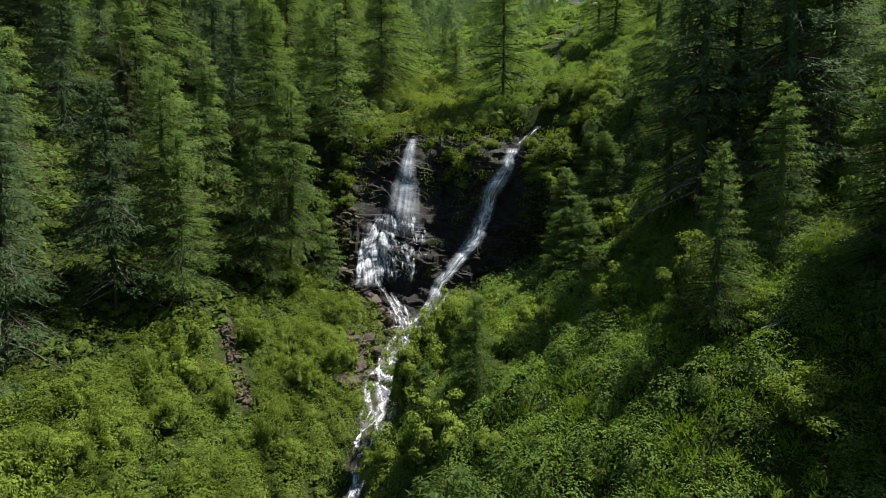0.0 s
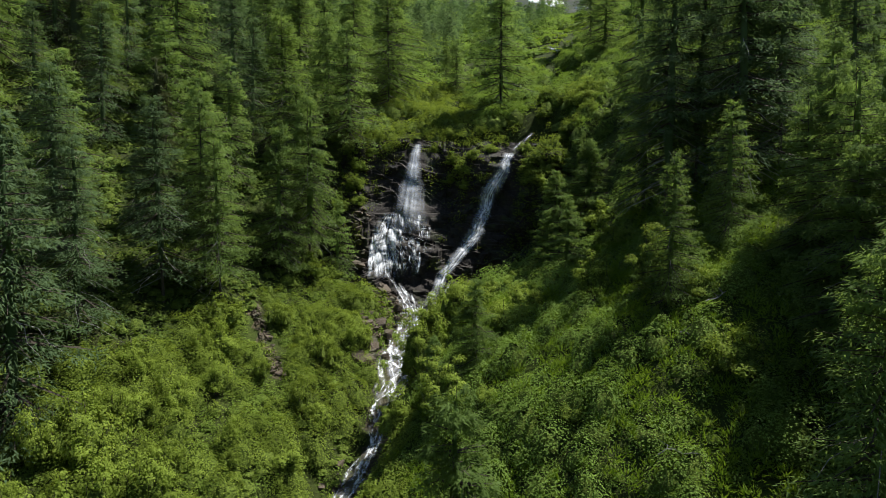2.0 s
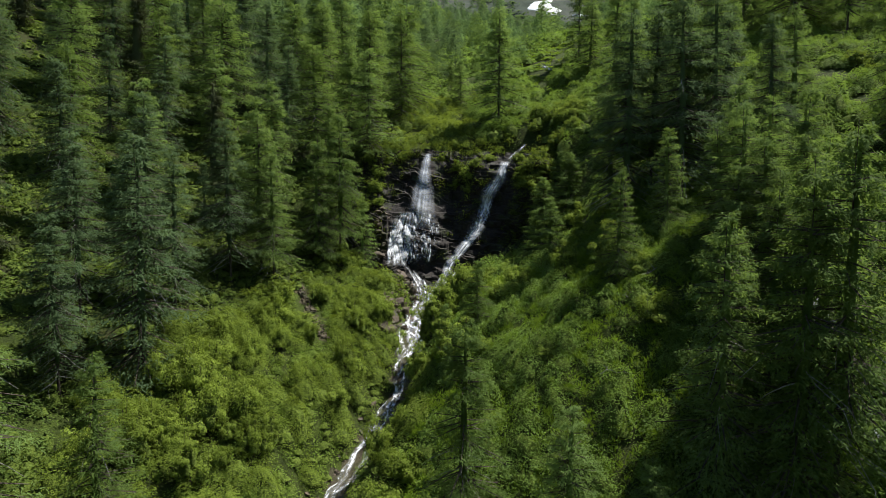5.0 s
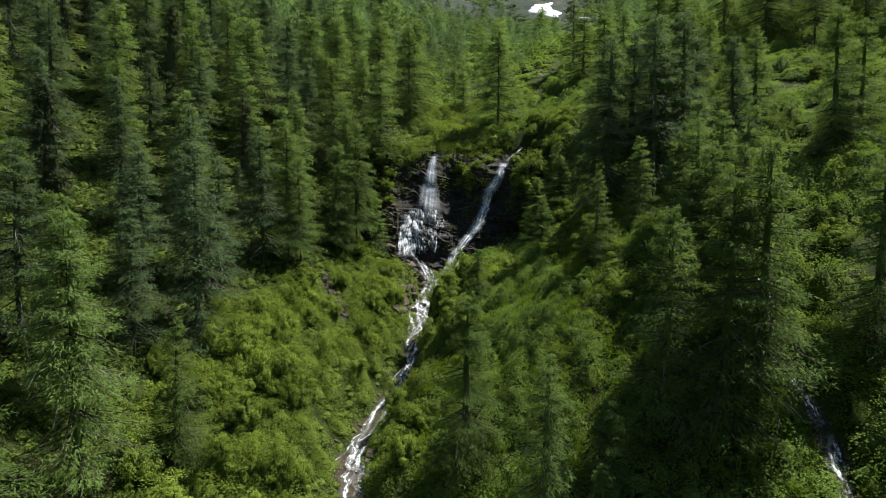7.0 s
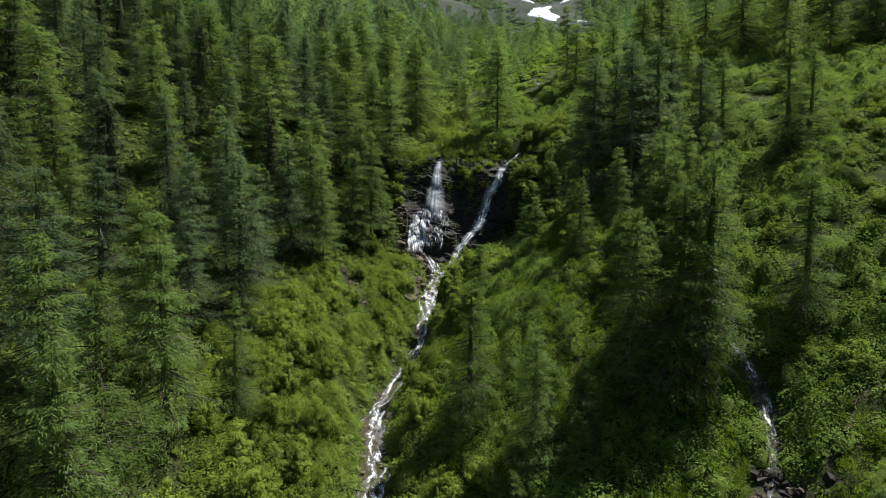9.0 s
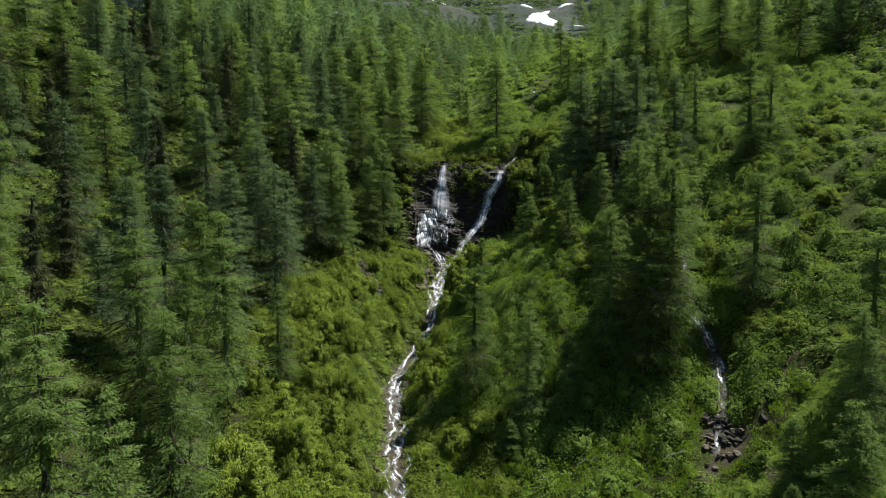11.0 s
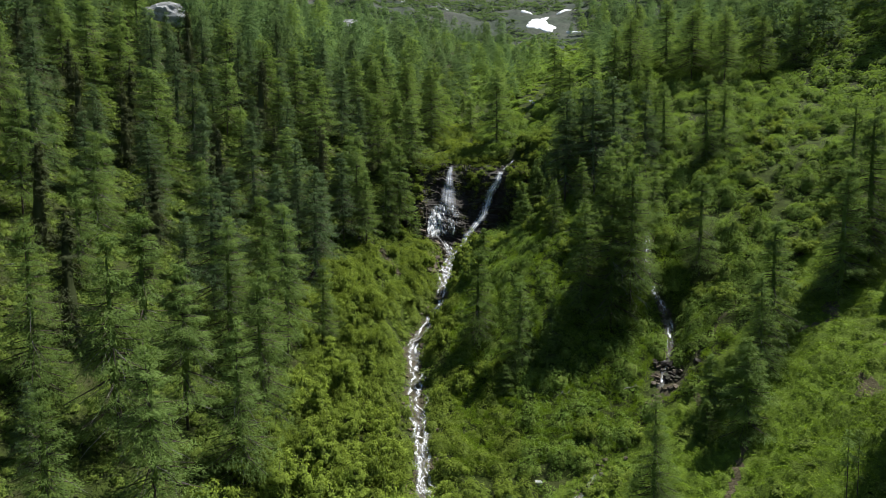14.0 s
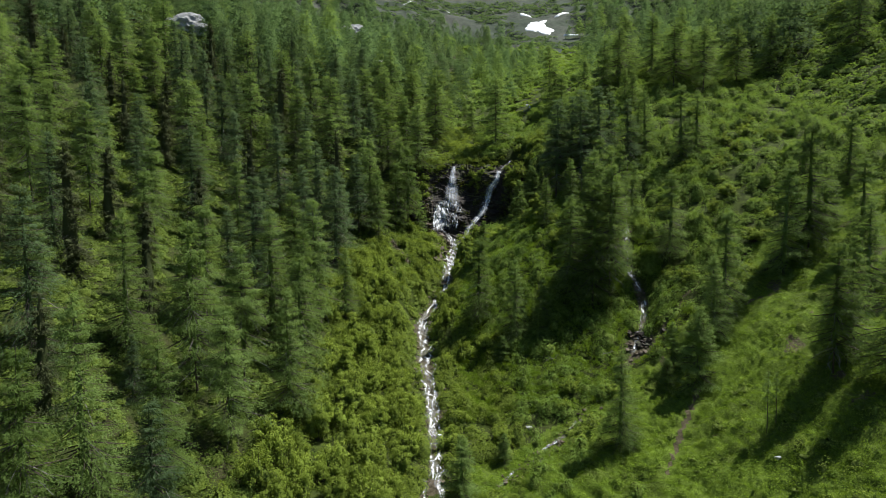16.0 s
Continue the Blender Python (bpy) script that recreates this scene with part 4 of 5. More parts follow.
for n, (x, y) in enumerate(spots[:165]):
    tall = rnd.uniform(13.5, 21) if rnd.random() < 0.8 else rnd.uniform(7, 11)
    if x < -38 and rnd.random() < (0.07 if x > -56 else 0.12):
        plant(spruces[n % 2], x, y, tall * 0.85, 17, "dark spruces in the forest")
        continue
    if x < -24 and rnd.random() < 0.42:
        plant(shaded_larches[n % 2], x, y, tall, 18, "larches of the mountain forest", rnd.uniform(0.9, 1.1))
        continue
    if n < 42:
        plant(near_larches[n % 3], x, y, tall, 18, "larches of the mountain forest", rnd.uniform(0.88, 1.08))
        continue
    plant(mid_larches[n % 4], x, y, tall, 18, "larches of the mountain forest", rnd.uniform(1.08, 1.3))
rng = np.random.default_rng(77)
bulk_v, bulk_f, wood_v, wood_f, at, wt, tint = [], [], [], [], 0, 0, []
shapes = [conifer_shape(np.random.default_rng(90 + i), 18, 4.3 + 0.3 * (i % 3), 2100, 170, 0.04, 0.56, 0.16, 0.22, False, 0.46, 0.66, 0.02, 0.85) for i in range(6)]
post = tubes(np.array([[(0, 0, 0), (0, 0, 4.0), (0, 0, 9.0)]]), np.array([[0.09, 0.04, 0.015]]), 4)
for n, (x, y) in enumerate(spots[165:]):
    trunk, crown, inner = post, shapes[n % 6][3], shapes[n % 6][2]
    tall = (rnd.uniform(12.5, 20.5) if rnd.random() < 0.75 else rnd.uniform(6, 11)) * (0.62 if -10 < x < 0.4 * (y + 83) and y < 300 else 1.0 if y < 170 else 0.8)
    s, a = tall / 18, rnd.uniform(0, 6.28)
    turn = np.array([[math.cos(a), -math.sin(a), 0], [math.sin(a), math.cos(a), 0], [0, 0, 1]]) * np.array([[s * 1.24], [s * 1.24], [s]])
    foot = np.array([x, y, float(height(np.array(x), np.array(y))) - 0.3])
    keep = len(crown[1]) if y < 110 else int(len(crown[1]) * (0.72 if y < 190 else 0.55))
    v = crown[0].reshape(-1, 3, 3)[:keep]
    if y >= 110:
        v = v.mean(1, keepdims=True) + (v - v.mean(1, keepdims=True)) * (1.2 if y < 190 else 1.45)
    v = v.reshape(-1, 3)
    bulk_v.append(v @ turn.T + foot)
    bulk_f.append(np.arange(len(v)).reshape(-1, 3) + at)
    at += len(v)
    bulk_v.append(inner[0] @ turn.T + foot)
    bulk_f.append(inner[1] + at)
    at += len(inner[0])
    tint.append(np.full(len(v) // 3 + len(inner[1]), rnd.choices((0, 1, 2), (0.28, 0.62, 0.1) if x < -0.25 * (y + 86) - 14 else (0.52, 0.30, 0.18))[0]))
    wood_v.append(trunk[0] @ turn.T + foot)
    wood_f.append(trunk[1] + wt)
    wt += len(trunk[0])
far_forest = tagged(new("far_forest"), "dense larch forest covering the upper mountain slope", "forest", kind="stuff")
tagged(piece("forest_crowns", mesh_data("forest_crowns", np.vstack(bulk_v), np.vstack(bulk_f), [HAZY_FAR_LEAF, DARK_SHADED_LEAF, PALE_LEAF], np.concatenate(tint)), far_forest), kind="stuff")
tagged(piece("forest_trunks", mesh_data("forest_trunks", np.vstack(wood_v), np.vstack(wood_f), BARK), far_forest), kind="stuff")


# ---- shrubs ----
def cores(rng, x, y, z, wide, tall):
    """The dense inner foliage of rounded clumps, uneven."""
    sides, rings = 6, 3
    a = np.linspace(0, 2 * np.pi, sides, endpoint=False)
    out = []
    for r, h in ((1.0, -0.25), (0.86, 0.5), (0.3, 0.96)):
        k = rng.uniform(0.6, 1.1, (len(x), sides))
        out.append(np.stack([x[:, None] + np.cos(a) * r * k * wide[:, None], y[:, None] + np.sin(a) * r * k * wide[:, None], z[:, None] + h * k * tall[:, None]], -1))
    v = np.stack(out, 1).reshape(-1, 3)
    i = np.arange(len(x) * rings * sides).reshape(len(x), rings, sides)
    j = np.roll(i, -1, 2)
    return v, np.stack([i[:, :-1], j[:, :-1], j[:, 1:], i[:, 1:]], -1).reshape(-1, 4)


def shrub(name, label, seed, tall, wide, count, size, leaf):
    """A many-stemmed shrub: stems from one foot, leaves clustered along their outer halves."""
    rng = np.random.default_rng(seed)
    n = 16
    az = rng.random(n) * 2 * np.pi
    r = wide * rng.uniform(0.25, 1.0, n)
    top = tall * rng.uniform(0.6, 1.0, n) * np.sqrt(np.clip(1.1 - (r / wide) ** 2 * 0.75, 0.1, 1))
    o = np.stack([np.cos(az), np.sin(az)], -1)
    pts = np.stack([np.concatenate([o * (r * s ** 0.8)[:, None], (top * s ** 1.1)[:, None]], 1) for s in (0.0, 0.35, 0.7, 1.0)], 1)
    pts[:, 1:] += rng.normal(0, 0.06 * wide, (n, 3, 3))
    ob = tagged(new(name), label, "shrub")
    tagged(piece("stemwork", mesh_data("stemwork", *tubes(pts, np.repeat([[0.04, 0.03, 0.02, 0.008]], n, 0), 3), BARK), ob), kind="stuff")
    bunches = n * 5
    i = np.arange(bunches) % n
    s = rng.uniform(0.3, 1.0, bunches) * 2.999
    a = s.astype(int)
    f = (s - a)[:, None]
    c = pts[i, a] * (1 - f) + pts[i, a + 1] * f + rng.normal(0, 0.09 * wide, (bunches, 3))
    k = rng.integers(0, bunches, count)
    off = unit(rng.normal(0, 1, (count, 3)) + np.array([0, 0, 0.35])) * (rng.random(count) ** 0.22)[:, None]
    p = c[k] + off * np.array([1, 1, 0.62]) * (wide * rng.uniform(0.17, 0.3, bunches))[k][:, None]
    p[:, 2] = np.maximum(p[:, 2], 0.12)
    d = unit(off + p * np.array([1, 1, 0.3]) / wide * 0.5 + np.array([0, 0, 0.55]) + rng.normal(0, 0.25, (count, 3)))
    ln = size * rng.uniform(0.7, 1.3, count)
    v, f = chips(rng, p, d, ln, ln * 0.8)
    near = pts[:, 2]
    cv, cf = cores(rng, near[:, 0] * 0.8, near[:, 1] * 0.8, near[:, 2] * 0.75, np.full(n, wide * 0.22), np.full(n, tall * 0.19))
    cf = np.concatenate([cf[:, [0, 1, 2]], cf[:, [0, 2, 3]]])
    index = np.concatenate([np.zeros(len(f), int), np.ones(len(cf), int)])
    piece("foliage", mesh_data("foliage", np.vstack([v, cv]), np.vstack([f, cf + len(v)]), [leaf, INNER_LEAF], index, index > 0), ob)
    return ob


alders = [shrub("alder_shrub", "bushy bright green alder shrub", 61 + i, 3.2, 1.8, 2100, 0.175, ALDER_LEAF) for i in range(4)]
fine_alders = [shrub("alder_shrub", "bushy bright green alder shrub", 65 + i, 3.2, 1.8, 4200, 0.118, ALDER_LEAF) for i in range(3)]
tall_alders = [shrub("alder_tree", "tall fresh green alder with many stems", 71 + i, 6.0, 2.0, 5600, 0.145, ALDER_LEAF) for i in range(3)]
set_out(tall_alders, 6, "alders along the brook", [
    (-13.5, -14.0, 6.0, 0), (-17.5, -11.0, 6.5, 1), (-11.5, -8.5, 5.0, 2), (-15.5, -5.0, 6.0, 0), (-19.0, -4.0, 6.5, 2), (-13.0, 0.5, 5.5, 1), (-17.0, 4.0, 6.0, 0), (-20.0, 8.5, 5.5, 1), (-15.0, 9.0, 5.0, 2),
    (-18.5, 14.0, 5.0, 0), (-22.5, 20.0, 5.5, 1), (-18.5, 20.0, 4.5, 2), (-15.0, 25.0, 4.0, 0), (-19.5, -19.0, 6.0, 1), (-14.5, -22.0, 6.0, 2), (-10.5, -20.0, 5.0, 0), (-16.0, -29.0, 6.0, 1), (-11.5, -30.0, 6.0, 2),
    (-22.0, -14.0, 6.0, 0), (-1.6, 38.0, 6.0, 1), (-2.2, 41.5, 5.6, 2), (-0.5, 31.0, 5.2, 0), (-1.2, 44.5, 5.0, 0), (0.6, 40.5, 5.6, 2), (-3.4, 33.5, 4.6, 1), (-23.0, 28.0, 4.5, 1), (-2.8, 9.0, 4.0, 2), (10.0, 34.0, 4.5, 0), (13.0, 31.5, 5.0, 1), (24.0, 44.0, 5.0, 2)])


def open_ground(x, y):
    """How thickly shrubs grow at x, y: brook, forest and meadow are left free."""
    a, _ = near_line(BROOK_LINE, x, y)
    b, _ = near_line(SIDE_LINE, x, y)
    ok = (a > np.interp(y, [-10, 5, 12, 24, 30, 38, 42, 50], [1.3, 1.5, 1.9, 2.0, 1.9, 1.9, 2.0, 2.1])) & ((b > 1.1) | (y > 46) | (y < -1)) & (near_line(STRIP, x, y)[0] > 1.5) & (x > forest_edge(y) - 1.0)
    ok &= ~((y > 28) & (y < 43) & (a < 3.2) & (x > np.interp(y, BROOK[4:1:-1, 1], BROOK[4:1:-1, 0])))
    ok &= np.hypot(x - 22.6, (y - 3.0) * 0.8) > 2.3
    ok &= near_line(PATHLET, x, y)[0] > 0.55
    ok &= (y < 74) | (near_line(GULLY, x, y)[0] > 1.3)
    ok &= ~((x > -10.5) & (x < 14) & (y > 57.5) & (y < 73.5))
    meadow = in_meadow(x, y)
    return ok, meadow


rng = np.random.default_rng(7)
n = 0
while n < 130:
    x, y = rng.uniform(-26, 60), rng.uniform(-30, 100)
    ok, meadow = open_ground(np.array([x]), np.array([y]))
    if not ok[0] or meadow[0] or abs(x) > 0.74 * (y + 86) or lattice_noise(x, y, 9.0, 15) < -0.35:
        continue
    close = -3 < x < 26 and 12 < y < 42
    plant(fine_alders[n % 3] if close else alders[n % 4], x, y, rng.uniform(1.2, 3.4), 3.2, "alder shrubs on the slope", rng.uniform(0.9, 1.35), 0.15)
    n += 1


# upright young alders crowd the clearing between forest and brook
n = 0
while n < 175:
    y = rng.uniform(-32, 50)
    x = rng.uniform(float(forest_edge(y)) + (2.5 if y > 28 else -1), -5)
    a, _ = near_line(BROOK_LINE, x, y)
    if a[0] < 2.6 or (y > 27 and x > np.interp(y, BROOK[5:1:-1, 1], BROOK[5:1:-1, 0])) or near_line(STRIP, x, y)[0][0] < 1.7 or lattice_noise(x, y, 7.0, 16) < -0.55:
        continue
    tall = rng.uniform(2.2, 4.8) * (0.75 if y > 30 else 1.0)
    plant(fine_alders[n % 3] if y > 8 else alders[n % 4], x, y, tall, 3.2, "upright alders in the clearing", rng.uniform(0.62, 0.9), 0.15)
    n += 1


# ---- undergrowth ----
def undergrowth(name, label, seed, x, y, wide, tall, per, size, leaf, narrow=False):
    """Rounded clumps of herbs, shrubs or grass at the spots x, y; per: leaves for each square metre of a clump."""
    rng = np.random.default_rng(seed)
    z = height(x, y)
    i = np.repeat(np.arange(len(x)), (per * wide * (0.45 * wide + 0.55 * np.maximum(tall, wide * 0.6))).astype(int) + 7)
    n = len(i)
    a, r = rng.random(n) * 2 * np.pi, np.sqrt(rng.random(n)) * 0.98
    dome = np.stack([np.cos(a) * r, np.sin(a) * r, np.sqrt(1 - r * r)], -1)
    lump = lattice_noise(dome[:, 0] * 2.1 + i * 5.3, dome[:, 1] * 2.1 + i * 3.7, 1.0, seed)
    shell = rng.uniform(0.88, 1.04, n) + 0.26 * lump
    px, py = x[i] + dome[:, 0] * wide[i] * shell, y[i] + dome[:, 1] * wide[i] * shell
    soil = height(px, py)
    p = np.stack([px, py, np.maximum(soil * 0.75 + z[i] * 0.25 + dome[:, 2] * tall[i] * shell, soil + 0.04)], -1)
    ln = size * rng.uniform(0.7, 1.35, n)
    if narrow:
        v, f = blades(rng, p, unit(dome * np.array([1, 1, 0.9]) + rng.normal(0, 0.3, (n, 3))), ln, ln * 0.22)
    else:
        v, f = chips(rng, p, unit(dome + np.array([0, 0, 0.3]) + rng.normal(0, 0.2, (n, 3))), ln, ln * 0.8)
    index = np.zeros(len(f), int)
    if not narrow:
        k = np.flatnonzero((wide > 0.75) & (y < 300))
        cv, cf = cores(rng, x[k], y[k], z[k], wide[k] * 0.7, tall[k] * 0.68)
        cf = np.concatenate([cf[:, [0, 1, 2]], cf[:, [0, 2, 3]]])
        f = np.vstack([f, cf + len(v)])
        v = np.vstack([v, cv])
        index = np.concatenate([index, np.ones(len(cf), int)])
    return tagged(piece(name, mesh_data(name, v, f, [leaf, INNER_LEAF], index, index > 0)), label, "undergrowth", kind="stuff")


def scatter(rng, count, x0, x1, y0, y1, thick, seed):
    x, y = rng.uniform(x0, x1, count), rng.uniform(y0, y1, count)
    keep = (np.abs(x) < 0.75 * (y + 86) + 12) & (lattice_noise(x, y, 6.0, seed) > thick)
    return x[keep], y[keep]


x, y = scatter(rng, 8600, -30, 72, -42, 100, -0.92, 61)
ok, meadow = open_ground(x, y)
hill = (x > 26) & (y > 8)
keep = ok & ~(meadow & ((lattice_noise(x, y, 4.0, 63) < 0.15) | (x > 18))) & ~(hill & (lattice_noise(x, y, 2.4, 88) > 0.5))
x, y = x[keep], y[keep]
w = 0.45 + 1.35 * rng.random(len(x)) ** 1.8
w = w * np.where((x > 28) & (y > 5), 1.2, 1.0) * np.where(meadow[keep], 0.62, 1.0) * np.where(y > 74, 1.25, 1.0)
tall = w * rng.uniform(0.7, 1.45, len(x)) * np.where((x > 28) & (y > 5), np.where(rng.random(len(x)) < 0.35, 1.45, 0.7), 1.0)
close = (x > -3) & (x < 26) & (y > 12) & (y < 42)
middle = (x < -3) & (y > 12) & (y < 54)
rest = ~close & ~middle
for name, label, seed, side, leaf in (("shrub_thicket", "thicket of low leafy green shrubs covering the slope", 81, rest & (x > 4), SLOPE_LEAF), ("brook_thicket", "thicket of low yellow-green shrubs near the brook", 80, rest & (x <= 4), ALDER_LEAF)):
    undergrowth(name, label, seed, x[side], y[side], w[side], tall[side], 112, 0.16, leaf)
undergrowth("leafy_thicket", "thicket of low fresh green shrubs beside the brook", 88, x[middle], y[middle], w[middle], tall[middle], 330, 0.11, ALDER_LEAF)
undergrowth("fine_thicket", "thicket of small-leaved green shrubs on the ridge", 89, x[close], y[close], w[close], tall[close], 330, 0.10, SLOPE_LEAF)
x, y = scatter(rng, 7000, -30, 72, -44, 95, -1.1, 64)
ok, meadow = open_ground(x, y)
ok &= ~meadow & ~((x > 26) & (y > 8) & (lattice_noise(x, y, 2.4, 88) > 0.6))
x, y = x[ok], y[ok]
close = (x > -3) & (x < 26) & (y > 12) & (y < 42)
undergrowth("herb_cover", "low leafy herbs and ferns on the slope", 82, x[~close], y[~close], rng.uniform(0.4, 1.0, (~close).sum()), rng.uniform(0.2, 0.7, (~close).sum()), 60, 0.16, HERB_LEAF)
undergrowth("small_herbs", "small leafy herbs on the shaded ridge", 91, x[close], y[close], rng.uniform(0.4, 1.0, close.sum()), rng.uniform(0.2, 0.7, close.sum()), 170, 0.095, HERB_LEAF)
x, y = scatter(rng, 10500, -4, 62, -44, 14, -0.85, 65)
ok, meadow = open_ground(x, y)
d, _ = near_line(TRAIL, x, y)
keep = ok & meadow & (d > 0.9) & (lattice_noise(x, y * 1.7, 4.0, 12) < 0.72)
x, y = x[keep], y[keep]
w = rng.uniform(0.3, 0.8, len(x))
undergrowth("meadow_grass", "short sunlit meadow grass growing in soft tussocks", 83, x, y, w, w * (0.1 + 0.35 * rng.random(len(x)) ** 2), 75, 0.15, GRASS_LEAF, True)
pick = rng.random(len(x)) < np.where(x < 20, 0.45, 0.3)
x, y = x[pick] + 0.4, y[pick] - 0.3
undergrowth("meadow_herbs", "low rounded herb cushions dotting the meadow", 90, x, y, rng.uniform(0.25, 0.8, len(x)), rng.uniform(0.15, 0.6, len(x)), 45, 0.16, HERB_LEAF)
x, y = scatter(rng, 6000, -3, 46, -47, -14, -2.0, 77)
ok, meadow = open_ground(x, y)
keep = ok & meadow & (near_line(TRAIL, x, y)[0] > 0.8)
x, y = x[keep], y[keep]
w = 0.22 + 0.45 * rng.random(len(x)) ** 2
undergrowth("lawn_tufts", "small bright green grass tufts on the grazed lawn", 97, x, y, w, w * rng.uniform(0.3, 0.9, len(x)), 60, 0.16, GRASS_LEAF, True)
x, y = scatter(rng, 3400, 58, 160, 20, 130, -1.2, 69)
keep = (x > 70) | (y > 98)
x, y = x[keep], y[keep]
undergrowth("hillside_thicket", "green shrubs on the hillside", 92, x, y, rng.uniform(0.9, 2.2, len(x)), rng.uniform(0.6, 1.9, len(x)), 22, 0.36, SLOPE_LEAF)
x, y = scatter(rng, 5200, -30, 150, 95, 310, -0.8, 66)
d, _ = near_line(GULLY, x, y)
keep = (x > forest_edge(y) - 6) & (d > 2.6)
x, y = x[keep], y[keep]
undergrowth("upper_thicket", "thicket of green shrubs high on the slope", 84, x, y, rng.uniform(0.9, 2.2, len(x)), rng.uniform(0.6, 2.0, len(x)), 18, 0.42, SLOPE_LEAF)
x, y = scatter(rng, 5200, -24, 75, 76, 290, -1.1, 73)
keep = (near_line(GULLY, x, y)[0] < 11.9) & (near_line(GULLY, x, y)[0] > 0.8)
x, y = x[keep], y[keep]
undergrowth("gully_grass", "bright grass and low herbs in the upper gully", 79, x, y, rng.uniform(0.6, 1.6, len(x)), rng.uniform(0.25, 0.8, len(x)), 26, 0.34, GRASS_LEAF)
x, y = scatter(rng, 10500, -84, -12, -48, 70, -1.2, 67)
keep = x < forest_edge(y) + 1
x, y = x[keep], y[keep]
w = rng.uniform(0.5, 1.2, len(x))
close = (y < 30) & (x > -78)
undergrowth("forest_undergrowth", "low green plants on the forest floor", 85, x[~close], y[~close], w[~close], w[~close] * rng.uniform(0.4, 1.0, (~close).sum()), 22, 0.27, FLOOR_SHADE_LEAF)
undergrowth("forest_herbs", "small green herbs and young shrubs under the larches", 95, x[close], y[close], w[close], w[close] * rng.uniform(0.4, 1.1, close.sum()), 46, 0.17, FLOOR_SHADE_LEAF)
x, y = scatter(rng, 3200, -26, -3, 8, 58, -2.0, 76)
keep = (near_line(BROOK_LINE, x, y)[0] > 1.15) & (near_line(STRIP, x, y)[0] > 1.1) & (x > forest_edge(y)) & ~((x > -10.0) & (y > 57.0))
x, y = x[keep], y[keep]
undergrowth("clearing_herbs", "low fresh green herbs between the shrubs of the clearing", 96, x, y, rng.uniform(0.4, 0.9, len(x)), rng.uniform(0.25, 0.7, len(x)), 60, 0.14, HERB_LEAF)
x, y = scatter(rng, 4600, -4, 30, -6, 46, -0.8, 68)
ok, meadow = open_ground(x, y)
keep = ok & ~meadow
x, y = x[keep], y[keep]
undergrowth("fern_tufts", "yellow-green fern and grass tufts between the shrubs", 87, x, y, rng.uniform(0.28, 0.55, len(x)), rng.uniform(0.4, 0.95, len(x)), 150, 0.27, GRASS_LEAF, True)
x, y = scatter(rng, 5200, -120, 4, 64, 200, -1.1, 74)
keep = (x < forest_edge(y) + 1) & ((y > 76) | (x < -17))
x, y = x[keep], y[keep]
undergrowth("slope_undergrowth", "low green plants under the upper forest", 93, x, y, rng.uniform(0.8, 1.9, len(x)), rng.uniform(0.4, 1.1, len(x)), 14, 0.4, FLOOR_SHADE_LEAF)
x, y = scatter(rng, 2600, -3, 62, -44, 12, 0.3, 75)
ok, meadow = open_ground(x, y)
keep = ok & meadow & (rng.random(len(x)) < np.where(x < 16, 1.0, np.where(y > -4, 0.6, 0.25)))
x, y = x[keep], y[keep]
undergrowth("meadow_shrubs", "low dark green shrubs scattered over the meadow", 94, x, y, rng.uniform(0.5, 1.3, len(x)), rng.uniform(0.4, 1.1, len(x)), 90, 0.14, ALDER_LEAF)
x, y = scatter(rng, 5200, -3, 62, -44, 12, -1.2, 79)
ok, meadow = open_ground(x, y)
keep = ok & meadow & (near_line(TRAIL, x, y)[0] > 0.7)
x, y = x[keep], y[keep]
w = 0.25 + 0.45 * rng.random(len(x)) ** 1.5
undergrowth("meadow_tussocks", "rounded tussocks of green grass and herbs on the meadow", 98, x, y, w, w * rng.uniform(0.5, 1.0, len(x)), 110, 0.11, GRASS_LEAF)
# plants on the ledges and along the brow of the rock face
k = 900
px, ph = rng.uniform(-15, 13, k), rng.random(k)
pz = -10 + 19 * ph
dense = smooth(3.2, 6.5, pz) + 0.9 * np.exp(-((px - 2.0) / 2.0) ** 2 - ((pz - 2.0) / 2.2) ** 2) + 0.8 * smooth(-9.0, -10.5, px) * smooth(-8, 0, pz) + smooth(7.5, 9.5, px) + 0.12
wet = np.minimum(np.abs(px - np.interp(pz, [-9, -1.5, 6.8], [-5.9, -4.5, -3.6])) / np.interp(pz, [-9, -1.5, 3, 6.8], [3.0, 3.0, 1.7, 0.8]), np.abs(px - np.interp(pz, [-9.4, -4, 0.2, 5.2, 8], [-0.5, 3.7, 5.9, 7.9, 10.5])) / 1.3)
keep = (rng.random(k) < dense) & (wet > 1)
px, pz = px[keep], pz[keep]
k, per = len(px), 40
i = np.repeat(np.arange(k), per)
q = np.stack([px[i], face_depth(px, pz)[i] - face_relief(px, pz)[i], pz[i]], -1) + rng.normal(0, 1, (k * per, 3)) * np.array([0.45, 0.3, 0.35]) * rng.uniform(0.6, 1.4, k)[i][:, None]
q[:, 1] -= 0.2
d = unit(rng.normal(0, 0.7, (k * per, 3)) + np.array([0, -0.6, 0.1]))
ln = rng.uniform(0.13, 0.24, k * per)
tagged(piece("ledge_plants", mesh_data("ledge_plants", *leaves(rng, q, d, ln, ln * 0.6), ALDER_LEAF)), "green plants hanging over the ledges of the rock face", "undergrowth", kind="stuff")
